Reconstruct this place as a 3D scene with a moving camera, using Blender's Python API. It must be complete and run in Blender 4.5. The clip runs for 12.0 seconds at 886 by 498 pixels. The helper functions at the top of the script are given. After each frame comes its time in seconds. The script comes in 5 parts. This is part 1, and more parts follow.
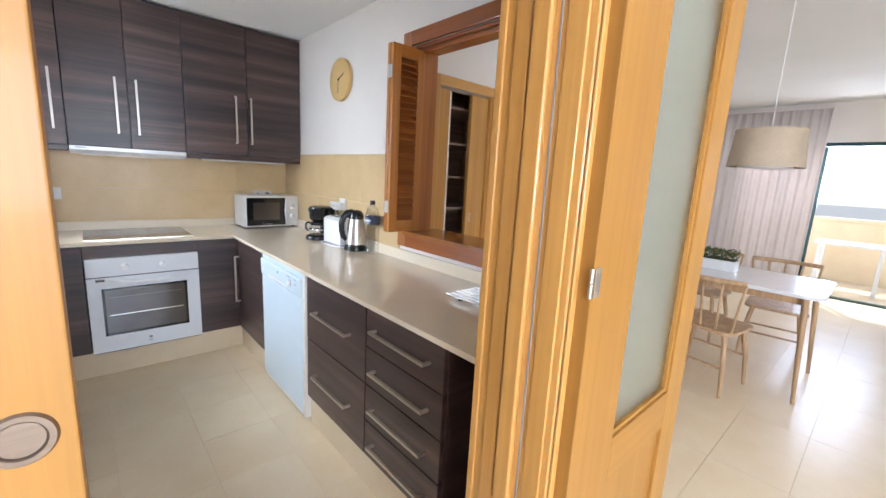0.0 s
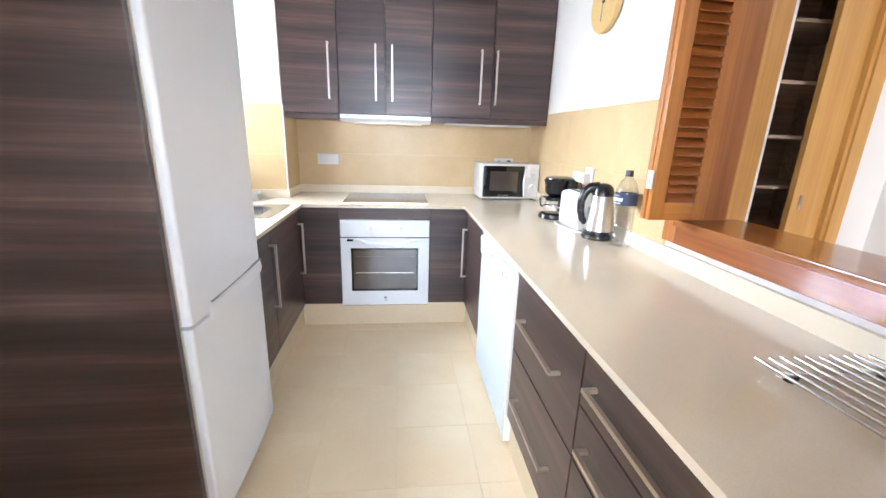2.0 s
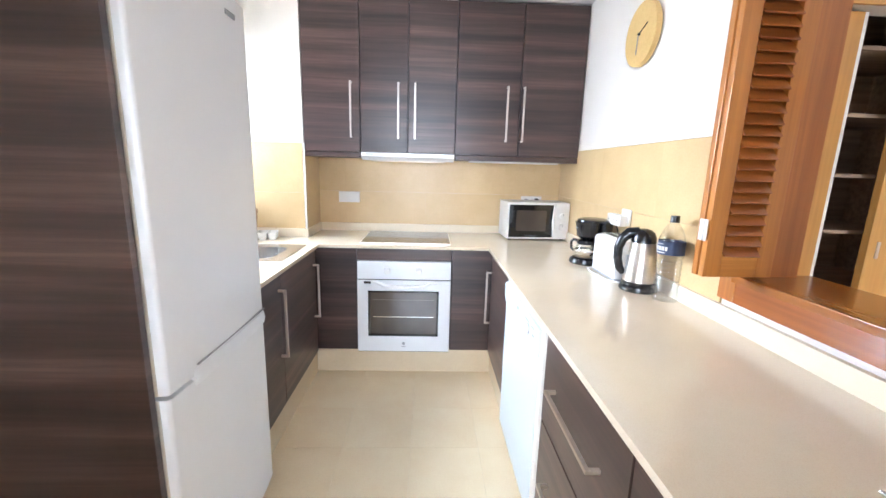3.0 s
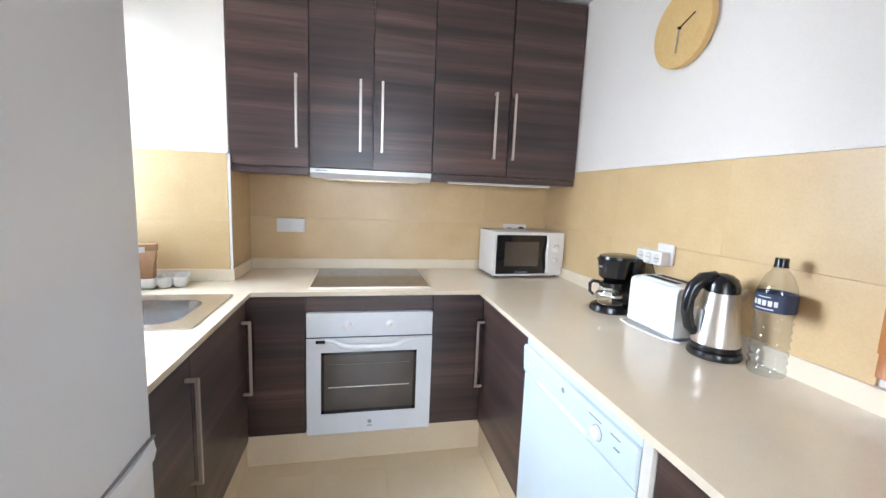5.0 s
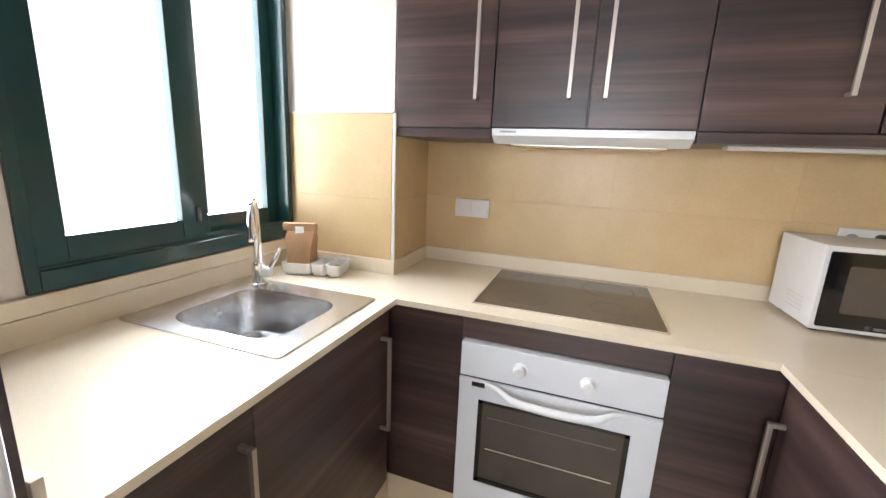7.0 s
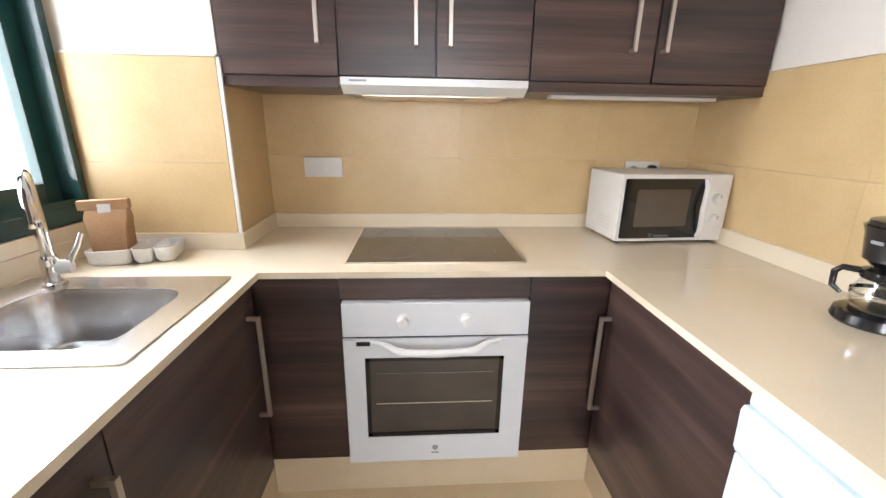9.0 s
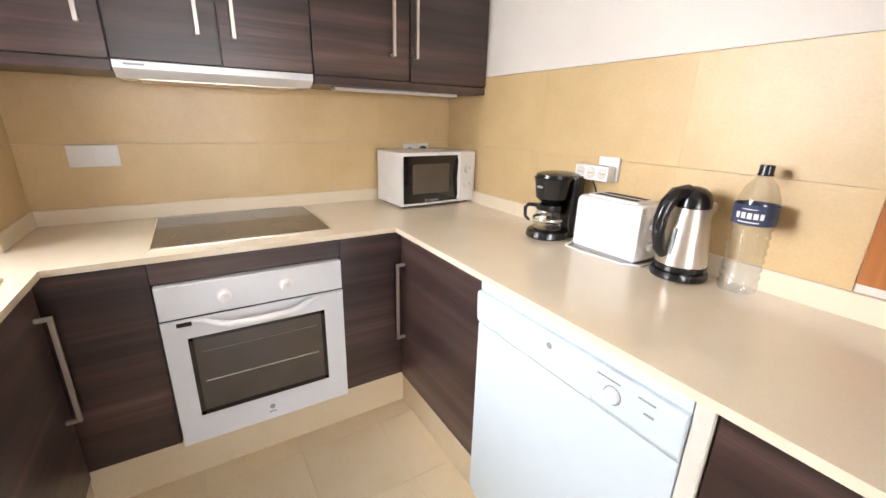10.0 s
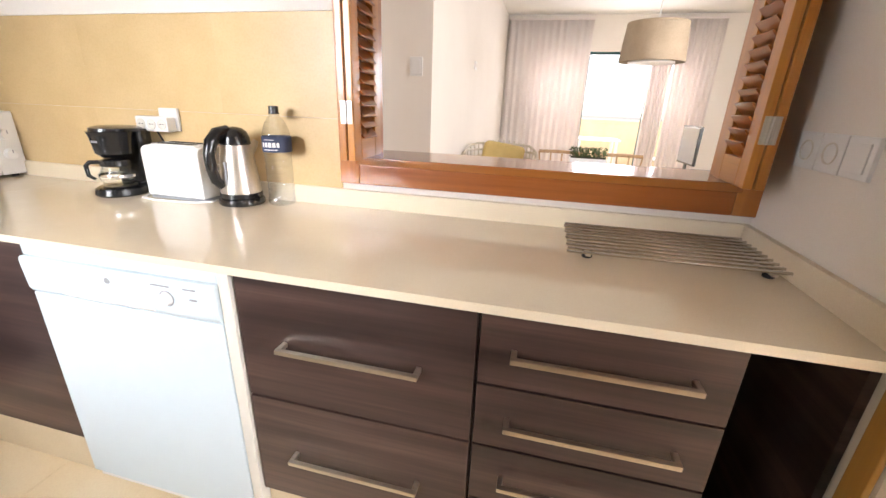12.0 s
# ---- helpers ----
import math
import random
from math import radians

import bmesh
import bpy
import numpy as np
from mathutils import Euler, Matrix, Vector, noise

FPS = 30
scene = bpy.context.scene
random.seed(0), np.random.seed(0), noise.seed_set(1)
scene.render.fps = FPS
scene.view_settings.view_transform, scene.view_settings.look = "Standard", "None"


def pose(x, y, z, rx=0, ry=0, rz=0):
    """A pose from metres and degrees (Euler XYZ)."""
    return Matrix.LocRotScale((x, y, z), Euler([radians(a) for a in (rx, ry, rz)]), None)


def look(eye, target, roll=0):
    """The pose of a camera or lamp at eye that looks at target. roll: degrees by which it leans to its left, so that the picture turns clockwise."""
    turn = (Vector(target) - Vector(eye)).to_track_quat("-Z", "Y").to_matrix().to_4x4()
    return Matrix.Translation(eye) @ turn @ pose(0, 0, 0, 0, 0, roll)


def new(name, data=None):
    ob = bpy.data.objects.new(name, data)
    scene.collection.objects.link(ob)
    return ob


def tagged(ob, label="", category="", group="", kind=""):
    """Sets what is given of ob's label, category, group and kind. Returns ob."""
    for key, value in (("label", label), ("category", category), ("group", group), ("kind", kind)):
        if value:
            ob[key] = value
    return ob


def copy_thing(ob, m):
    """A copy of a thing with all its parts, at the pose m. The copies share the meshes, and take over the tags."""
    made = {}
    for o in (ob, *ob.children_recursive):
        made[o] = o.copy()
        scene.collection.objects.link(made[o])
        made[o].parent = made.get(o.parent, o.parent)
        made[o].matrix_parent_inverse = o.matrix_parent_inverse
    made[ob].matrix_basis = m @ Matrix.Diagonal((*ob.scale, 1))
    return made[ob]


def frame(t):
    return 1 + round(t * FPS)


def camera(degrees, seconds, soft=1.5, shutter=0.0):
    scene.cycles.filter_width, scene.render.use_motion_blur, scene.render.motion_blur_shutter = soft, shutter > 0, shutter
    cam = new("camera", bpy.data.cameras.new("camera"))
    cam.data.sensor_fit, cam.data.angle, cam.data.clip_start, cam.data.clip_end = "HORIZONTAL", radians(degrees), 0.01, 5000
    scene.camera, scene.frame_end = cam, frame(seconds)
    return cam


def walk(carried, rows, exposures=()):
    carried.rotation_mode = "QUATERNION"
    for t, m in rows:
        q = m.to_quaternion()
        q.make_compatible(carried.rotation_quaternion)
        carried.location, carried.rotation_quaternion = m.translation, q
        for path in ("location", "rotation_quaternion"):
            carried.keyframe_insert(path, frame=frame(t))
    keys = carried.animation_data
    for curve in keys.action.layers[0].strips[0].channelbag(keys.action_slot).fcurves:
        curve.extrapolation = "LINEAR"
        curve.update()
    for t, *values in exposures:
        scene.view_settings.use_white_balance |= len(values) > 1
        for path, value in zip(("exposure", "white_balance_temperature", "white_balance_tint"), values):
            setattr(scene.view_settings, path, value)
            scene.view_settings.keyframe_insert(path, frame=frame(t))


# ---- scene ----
cam = camera(95.6, 12.0)
PATH = [
    (0, (0.023, -0.125, 1.382), (1.345, 1.332, 1.024), 3.1),
    (0.5, (0.215, -0.007, 1.376), (1.194, 1.689, 0.967), 2.7),
    (1, (0.3, 0.102, 1.357), (0.958, 1.934, 0.899), 2.6),
    (1.5, (0.354, 0.258, 1.342), (0.75, 2.15, 0.828), 2.4),
    (2, (0.396, 0.389, 1.324), (0.61, 2.302, 0.783), 1.8),
    (2.5, (0.435, 0.497, 1.323), (0.539, 2.43, 0.822), 1.5),
    (3, (0.446, 0.564, 1.358), (0.521, 2.523, 0.964), 1.6),
    (5, (0.244, 1.165, 1.344), (0.647, 3.105, 1.072), 2.3),
    (5.5, (0.22, 1.384, 1.36), (0.419, 3.352, 1.063), 2.3),
    (6, (0.278, 1.628, 1.36), (0.083, 3.589, 1.021), 2.4),
    (6.5, (0.327, 1.791, 1.345), (-0.318, 3.644, 0.958), 2.7),
    (8.5, (0.28, 1.98, 1.309), (-0.201, 3.844, 0.767), 1.4),
    (9, (0.238, 1.891, 1.293), (0.366, 3.802, 0.717), 0.9),
    (9.5, (0.217, 1.758, 1.29), (0.851, 3.56, 0.696), 1.0),
    (10, (0.165, 1.603, 1.293), (1.168, 3.221, 0.681), 1.5),
    (10.5, (0.06, 1.504, 1.284), (1.369, 2.878, 0.652), 1.6),
    (11, (0.011, 1.396, 1.29), (1.569, 2.46, 0.627), 1.6),
    (11.5, (0.073, 1.271, 1.25), (1.816, 1.993, 0.587), 2.0),
    (12, (0.137, 1.153, 1.233), (1.968, 1.585, 0.553), 2.1),
]
EXPOSURES = [(0.0, 0.98, 5450, 10), (0.5, 1.2, 5450, 10), (1.0, 1.48, 5380, 10), (1.5, 1.68, 5380, 10), (2.5, 1.85, 5400, 10), (3.2, 1.75, 5420, 10), (5.0, 1.25, 5450, 9),
             (5.5, 1.25, 5430, 9), (6.5, 1.25, 5900, 11), (8.5, 1.28, 6000, 12), (9.5, 1.3, 6300, 14), (10.5, 1.28, 6420, 15), (12.0, 1.46, 6350, 14)]
walk(cam, [(t, look(eye, target, roll)) for t, eye, target, roll in PATH], EXPOSURES)

# ---------------------------------------------------------------- light
world = bpy.data.worlds.new("sky")
scene.world = world
world.use_nodes = True
sky = world.node_tree.nodes.new("ShaderNodeTexSky")
sky.sky_type, sky.sun_disc, sky.sun_elevation, sky.sun_rotation = "NISHITA", False, radians(58), radians(60)
world.node_tree.links.new(sky.outputs[0], world.node_tree.nodes["Background"].inputs[0])
world.node_tree.nodes["Background"].inputs[1].default_value = 0.15


def lamp(name, kind, m, energy, color=(1, 1, 1), size=(1, 1), angle=0.5):
    data = bpy.data.lights.new(name, kind)
    data.energy, data.color = energy, color
    if kind == "AREA":
        data.shape, data.size, data.size_y = "RECTANGLE", size[0], size[1]
    elif kind == "SUN":
        data.angle = radians(angle)
    ob = new(name, data)
    ob.matrix_world = m
    return ob


lamp("sun", "SUN", look((5, 3, 9), (0, 0, 0)), 3.0, (1.0, 0.95, 0.86))
lamp("kitchen_window_daylight", "AREA", look((-1.5, 3.05, 1.75), (0, 3.05, 1.6)), 72, (0.98, 0.965, 0.95), (2.7, 2.2))
# added bright patch outside, aimed through the window at the dishwasher side
lamp("added_sky_patch", "AREA", look((-3.6, 4.6, 3.1), (0.85, 1.8, 0.85)), 830, (0.95, 0.965, 0.99), (4.6, 3.8))
lamp("terrace_daylight", "AREA", look((7.95, 0.2, 1.75), (0, 0.2, 1.5)), 62, (0.97, 0.955, 1.0), (3.4, 1.1))
# added lamp behind the camera, brightens the living room and door side
lamp("unseen_window_daylight", "AREA", look((-0.5, -3.9, 1.55), (0.2, 0, 1.4)), 168, (0.97, 0.97, 1.0), (3.4, 1.5))

# ---------------------------------------------------------------- materials


def material(name, rough=0.5, metal=0.0, coat=0.0, spec=0.5):
    m = bpy.data.materials.new(name)
    m.use_nodes = True
    b = m.node_tree.nodes["Principled BSDF"]
    b.inputs["Roughness"].default_value, b.inputs["Metallic"].default_value = rough, metal
    b.inputs["Coat Weight"].default_value, b.inputs["Coat Roughness"].default_value = coat, 0.08
    b.inputs["Specular IOR Level"].default_value = spec
    return m, m.node_tree.nodes, m.node_tree.links, b


def ramp(nodes, links, fac, stops):
    r = nodes.new("ShaderNodeValToRGB")
    while len(r.color_ramp.elements) < len(stops):
        r.color_ramp.elements.new(0.5)
    for e, (p, c) in zip(r.color_ramp.elements, stops):
        e.position, e.color = p, (*c, 1)
    links.new(fac, r.inputs[0])
    return r.outputs[0]


def coords(nodes, links, scale, jitter=0.0):
    """Object coordinates stretched by scale, shifted at random from object to object."""
    tc, mp = nodes.new("ShaderNodeTexCoord"), nodes.new("ShaderNodeMapping")
    mp.inputs["Scale"].default_value = scale
    links.new(tc.outputs["Object"], mp.inputs["Vector"])
    if not jitter:
        return mp.outputs[0]
    info, mul, add = nodes.new("ShaderNodeObjectInfo"), nodes.new("ShaderNodeMath"), nodes.new("ShaderNodeVectorMath")
    mul.operation, mul.inputs[1].default_value = "MULTIPLY", jitter
    links.new(info.outputs["Random"], mul.inputs[0])
    links.new(mp.outputs[0], add.inputs[0])
    links.new(mul.outputs[0], add.inputs[1])
    return add.outputs[0]


def tex(nodes, links, vec, scale, detail=4.0, rough=0.55, distort=0.0):
    n = nodes.new("ShaderNodeTexNoise")
    n.inputs["Scale"].default_value, n.inputs["Detail"].default_value = scale, detail
    n.inputs["Roughness"].default_value, n.inputs["Distortion"].default_value = rough, distort
    links.new(vec, n.inputs["Vector"])
    return n.outputs["Fac"]


def bump(nodes, links, bsdf, height, strength, distance=0.002):
    b = nodes.new("ShaderNodeBump")
    b.inputs["Strength"].default_value, b.inputs["Distance"].default_value = strength, distance
    links.new(height, b.inputs["Height"])
    links.new(b.outputs[0], bsdf.inputs["Normal"])


def mixed(nodes, links, a, b, fac):
    m = nodes.new("ShaderNodeMix")
    m.data_type, m.blend_type = "RGBA", "MULTIPLY"
    m.inputs[0].default_value = fac
    links.new(a, m.inputs[6])
    links.new(b, m.inputs[7])
    return m.outputs[2]


def wood(name, dark, mid, light, axis, rough, coat=0.0, fine=60, broad=9, relief=0.15, streaks=0.55):
    """Wood whose grain runs along the given axis ('xy': along both floor axes, so level on every upright face)."""
    m, n, l, b = material(name, rough, coat=coat)
    long = {"x": (0.03, 1, 1), "y": (1, 0.03, 1), "z": (1, 1, 0.03), "xy": (0.03, 0.03, 1)}[axis]
    v = coords(n, l, long, 7.0)
    bands = tex(n, l, v, broad, 5, 0.6, 0.25)
    grain = tex(n, l, v, fine, 6, 0.7, 0.1)
    col = ramp(n, l, bands, [(0.34, dark), (0.52, mid), (0.7, light)])
    streak = ramp(n, l, grain, [(0.36, (0.42, 0.38, 0.36)), (0.6, (1, 1, 1))])
    l.new(mixed(n, l, col, streak, streaks), b.inputs["Base Color"])
    bump(n, l, b, grain, relief, 0.001)
    return m


def speckled(name, a, b_, c, rough, scale=260, coat=0.0, broad=3.0, relief=0.0, spec=0.5):
    """A plain surface with fine grain and broad unevenness."""
    m, n, l, b = material(name, rough, coat=coat, spec=spec)
    v = coords(n, l, (1, 1, 1), 3.0)
    fine, wide = tex(n, l, v, scale, 3), tex(n, l, v, broad, 5, 0.6)
    col = ramp(n, l, wide, [(0.32, a), (0.68, b_)])
    dots = ramp(n, l, fine, [(0.38, c), (0.55, (1, 1, 1))])
    l.new(mixed(n, l, col, dots, 0.6), b.inputs["Base Color"])
    if relief:
        bump(n, l, b, fine, relief, 0.001)
    return m


def plain(name, color, rough=0.4, metal=0.0, coat=0.0, vary=0.08, scale=14):
    m, n, l, b = material(name, rough, metal, coat)
    v = coords(n, l, (1, 1, 1), 2.0)
    k = tex(n, l, v, scale, 5)
    l.new(ramp(n, l, k, [(0.3, tuple(c * (1 - vary) for c in color)), (0.7, color)]), b.inputs["Base Color"])
    r = n.new("ShaderNodeMapRange")
    r.inputs["To Min"].default_value, r.inputs["To Max"].default_value = rough * 0.85, min(1, rough * 1.2)
    l.new(k, r.inputs["Value"])
    l.new(r.outputs[0], b.inputs["Roughness"])
    return m


def brushed(name, color, axis, rough=0.28):
    m, n, l, b = material(name, rough, 1.0)
    v = coords(n, l, {"x": (0.02, 1, 1), "y": (1, 0.02, 1), "z": (1, 1, 0.02)}[axis], 2.0)
    k = tex(n, l, v, 220, 3)
    l.new(ramp(n, l, k, [(0.3, tuple(c * 0.85 for c in color)), (0.7, color)]), b.inputs["Base Color"])
    bump(n, l, b, k, 0.06, 0.0005)
    return m


def glassy(name, color=(1, 1, 1), rough=0.0, ior=1.45, thin=False):
    m, n, l, b = material(name, rough)
    b.inputs["Base Color"].default_value = (*color, 1)
    b.inputs["Transmission Weight"].default_value, b.inputs["IOR"].default_value = 1.0, ior
    return m


DARK = wood("dark_wenge_laminate", (0.020, 0.0085, 0.0075), (0.060, 0.032, 0.0265), (0.142, 0.083, 0.064), "xy", 0.40, 0.32, 70, 11, 0.12, 0.62)
DARK.node_tree.nodes["Principled BSDF"].inputs["Coat Roughness"].default_value = 0.3
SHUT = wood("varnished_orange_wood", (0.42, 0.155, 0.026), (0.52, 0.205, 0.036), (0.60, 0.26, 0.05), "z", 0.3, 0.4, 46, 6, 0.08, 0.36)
SHUT_X = wood("varnished_orange_wood_level", (0.42, 0.155, 0.026), (0.52, 0.205, 0.036), (0.60, 0.26, 0.05), "x", 0.3, 0.4, 46, 6, 0.08, 0.36)
PINE = wood("varnished_pine", (0.55, 0.275, 0.062), (0.61, 0.325, 0.082), (0.68, 0.385, 0.108), "z", 0.3, 0.5, 46, 6, 0.06, 0.22)
CHERRY = wood("varnished_red_wood", (0.36, 0.115, 0.022), (0.46, 0.165, 0.032), (0.54, 0.215, 0.045), "z", 0.28, 0.5, 46, 6, 0.08, 0.36)
CHERRY_Y = wood("varnished_red_wood_level", (0.27, 0.075, 0.016), (0.36, 0.108, 0.021), (0.45, 0.15, 0.031), "y", 0.26, 0.5, 46, 6, 0.08, 0.36)
SILL_Y = wood("varnished_orange_sill", (0.38, 0.13, 0.024), (0.48, 0.18, 0.033), (0.56, 0.23, 0.046), "y", 0.22, 0.5, 46, 6, 0.08, 0.36)
PINE_X = wood("varnished_pine_level", (0.55, 0.275, 0.062), (0.61, 0.325, 0.082), (0.68, 0.385, 0.108), "x", 0.3, 0.5, 46, 6, 0.06, 0.22)
# same pine as the jamb, with the leaves' shade put into the colour
SHADED_PINE = wood("shaded_varnished_pine", (0.345, 0.160, 0.026), (0.395, 0.192, 0.033), (0.445, 0.232, 0.045), "z", 0.46, 0.12, 46, 4, 0.06, 0.22)
SHADED_PINE_X = wood("shaded_varnished_pine_level", (0.345, 0.160, 0.026), (0.395, 0.192, 0.033), (0.445, 0.232, 0.045), "x", 0.46, 0.12, 46, 4, 0.06, 0.22)
SHELF_WOOD = wood("closet_board", (0.46, 0.32, 0.21), (0.54, 0.39, 0.27), (0.6, 0.45, 0.32), "x", 0.5, 0.0, 40, 6, 0.1)
OAK = wood("pale_chair_wood", (0.46, 0.29, 0.15), (0.55, 0.36, 0.19), (0.62, 0.43, 0.25), "z", 0.45, 0.1, 40, 8, 0.1)
CLOCK_WOOD = speckled("pale_clock_wood", (0.66, 0.45, 0.17), (0.72, 0.50, 0.20), (0.92, 0.88, 0.8), 0.5, 90, 0.0, 5.0)
STONE = speckled("cream_quartz", (0.77, 0.67, 0.505), (0.81, 0.715, 0.555), (0.93, 0.9, 0.86), 0.10, 420, 0.2)
STONE_EDGE = speckled("honed_cream_quartz", (0.77, 0.67, 0.505), (0.81, 0.715, 0.555), (0.93, 0.9, 0.86), 0.32, 420, 0.0)
TILE = speckled("sand_wall_tile", (0.62, 0.445, 0.225), (0.69, 0.515, 0.275), (0.94, 0.92, 0.88), 0.36, 120, 0.0, 4.0, 0.05)
GROUT = plain("pale_grout", (0.74, 0.61, 0.40), 0.8)
FLOOR_TILE = speckled("cream_floor_tile", (0.83, 0.665, 0.43), (0.88, 0.74, 0.515), (0.95, 0.93, 0.9), 0.3, 150, 0.0, 3.5, 0.03)
KICK = speckled("cream_plinth", (0.64, 0.52, 0.34), (0.70, 0.58, 0.40), (0.95, 0.93, 0.9), 0.35, 150)
PAINT = speckled("warm_white_paint", (0.80, 0.745, 0.68), (0.84, 0.79, 0.725), (0.96, 0.95, 0.94), 0.75, 340, 0.0, 1.4, 0.12)
CEILING = speckled("white_ceiling_paint", (0.79, 0.78, 0.75), (0.83, 0.82, 0.79), (0.97, 0.97, 0.96), 0.8, 340, 0.0, 1.2, 0.08)
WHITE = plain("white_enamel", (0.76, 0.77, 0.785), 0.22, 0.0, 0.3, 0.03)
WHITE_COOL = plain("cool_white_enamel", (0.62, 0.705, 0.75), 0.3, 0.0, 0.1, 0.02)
WHITE_P = plain("white_plastic", (0.80, 0.79, 0.77), 0.35, 0.0, 0.0, 0.04)
FRIDGE_W = speckled("white_fridge_enamel", (0.80, 0.815, 0.845), (0.83, 0.845, 0.875), (0.97, 0.97, 0.97), 0.3, 500, 0.2, 2.0, 0.05)
CREAM_P = plain("cream_gasket_plastic", (0.72, 0.68, 0.6), 0.45)
STEEL = brushed("brushed_steel", (0.72, 0.64, 0.54), "y", 0.3)
STEEL_Z = brushed("brushed_steel_upright", (0.66, 0.60, 0.53), "z", 0.36)
ROD = brushed("dull_round_rod", (0.62, 0.60, 0.57), "y", 0.22)
SINK = brushed("sink_steel", (0.68, 0.68, 0.68), "y", 0.27)
PULL = brushed("dull_steel_cup", (0.27, 0.22, 0.18), "x", 0.4)
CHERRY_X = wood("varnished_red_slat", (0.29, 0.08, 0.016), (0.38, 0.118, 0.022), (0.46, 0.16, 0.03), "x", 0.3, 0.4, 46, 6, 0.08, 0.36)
PLATE = brushed("pale_nickel", (0.66, 0.63, 0.58), "z", 0.45)
CHROME = plain("chrome", (0.78, 0.78, 0.79), 0.07, 1.0, 0.0, 0.02)
BLACK = plain("black_plastic", (0.012, 0.012, 0.013), 0.22, 0.0, 0.2, 0.2)
BLACK_M = plain("matt_black", (0.015, 0.015, 0.015), 0.6, 0.0, 0.0, 0.2)
BLACKGLASS = plain("black_oven_glass", (0.012, 0.011, 0.011), 0.05, 0.0, 0.2, 0.1)
OVENGLASS = plain("brown_oven_glass", (0.085, 0.068, 0.055), 0.08, 0.0, 0.5, 0.25, 5)
HOB = speckled("dark_ceramic_glass", (0.06, 0.049, 0.041), (0.07, 0.058, 0.049), (0.8, 0.75, 0.7), 0.08, 700, 0.4)
HOBLINE = plain("hob_print", (0.17, 0.15, 0.13), 0.1)
GREEN = plain("dark_green_aluminium", (0.018, 0.066, 0.066), 0.22, 0.0, 0.3, 0.1)
GREY = plain("grey_print", (0.30, 0.31, 0.33), 0.5)


def clear(name, tint, ior, rough=0.01):
    """Thin clear sheet: light passes straight through, with mirror gloss on top."""
    m, n, l, b = material(name, rough)
    t, g, fr, mix = n.new("ShaderNodeBsdfTransparent"), n.new("ShaderNodeBsdfGlossy"), n.new("ShaderNodeLayerWeight"), n.new("ShaderNodeMixShader")
    t.inputs[0].default_value, g.inputs["Roughness"].default_value, fr.inputs[0].default_value = (*tint, 1), rough, 0.5
    sharp, low = n.new("ShaderNodeMath"), n.new("ShaderNodeMath")
    sharp.operation, sharp.inputs[1].default_value = "POWER", 4.0
    low.operation, low.inputs[1].default_value, low.inputs[2].default_value = "MULTIPLY_ADD", 0.7, (ior - 1) ** 2 / (ior + 1) ** 2
    l.new(fr.outputs["Facing"], sharp.inputs[0])
    l.new(sharp.outputs[0], low.inputs[0])
    l.new(low.outputs[0], mix.inputs[0])
    l.new(t.outputs[0], mix.inputs[1])
    l.new(g.outputs[0], mix.inputs[2])
    l.new(mix.outputs[0], n["Material Output"].inputs["Surface"])
    return m


GLASS = clear("clear_glass", (0.97, 0.98, 0.975), 1.45)
FROST = glassy("frosted_glass", (0.80, 0.83, 0.76), 0.42)
PET = clear("clear_bottle_plastic", (0.978, 0.984, 0.987), 1.55, 0.05)
LABEL = plain("navy_label", (0.03, 0.045, 0.10), 0.45)
PAPER = speckled("kraft_paper", (0.40, 0.235, 0.12), (0.47, 0.285, 0.15), (0.85, 0.82, 0.78), 0.85, 160, 0.0, 16, 0.3)
CURTAIN = speckled("sheer_curtain", (0.82, 0.75, 0.715), (0.87, 0.81, 0.775), (0.92, 0.91, 0.9), 0.9, 300)


def see_through(m, share):
    """Let part of the light pass through the cloth."""
    n, l = m.node_tree.nodes, m.node_tree.links
    b, mix, tr = n["Principled BSDF"], n.new("ShaderNodeMixShader"), n.new("ShaderNodeBsdfTranslucent")
    tr.inputs["Color"].default_value = (0.86, 0.78, 0.74, 1)
    mix.inputs[0].default_value = share
    l.new(b.outputs[0], mix.inputs[1])
    l.new(tr.outputs[0], mix.inputs[2])
    l.new(mix.outputs[0], n["Material Output"].inputs["Surface"])


see_through(CURTAIN, 0.2)
SHADE = speckled("woven_shade", (0.46, 0.375, 0.27), (0.54, 0.445, 0.33), (0.7, 0.66, 0.6), 0.85, 260, 0.0, 8, 0.4)
OCHRE = speckled("ochre_render", (0.72, 0.56, 0.34), (0.78, 0.63, 0.41), (0.9, 0.88, 0.85), 0.9, 120, 0.0, 3, 0.3)
YELLOW = speckled("mustard_cloth", (0.56, 0.41, 0.15), (0.64, 0.48, 0.19), (0.85, 0.82, 0.78), 0.9, 260, 0.0, 9, 0.3)
RATTAN = speckled("white_rattan", (0.66, 0.6, 0.5), (0.74, 0.68, 0.58), (0.8, 0.77, 0.72), 0.7, 120, 0.0, 10, 0.4)
LEAF = plain("plant_leaf", (0.07, 0.12, 0.025), 0.5, 0.0, 0.0, 0.5, 60)
# grey base colour holds the room's reflection in the dark screen
SCREEN = plain("tv_screen_reflection", (0.40, 0.39, 0.41), 0.15, 0.0, 0.3)
SOIL = plain("dark_soil", (0.05, 0.035, 0.025), 0.9)

# ---------------------------------------------------------------- mesh tools


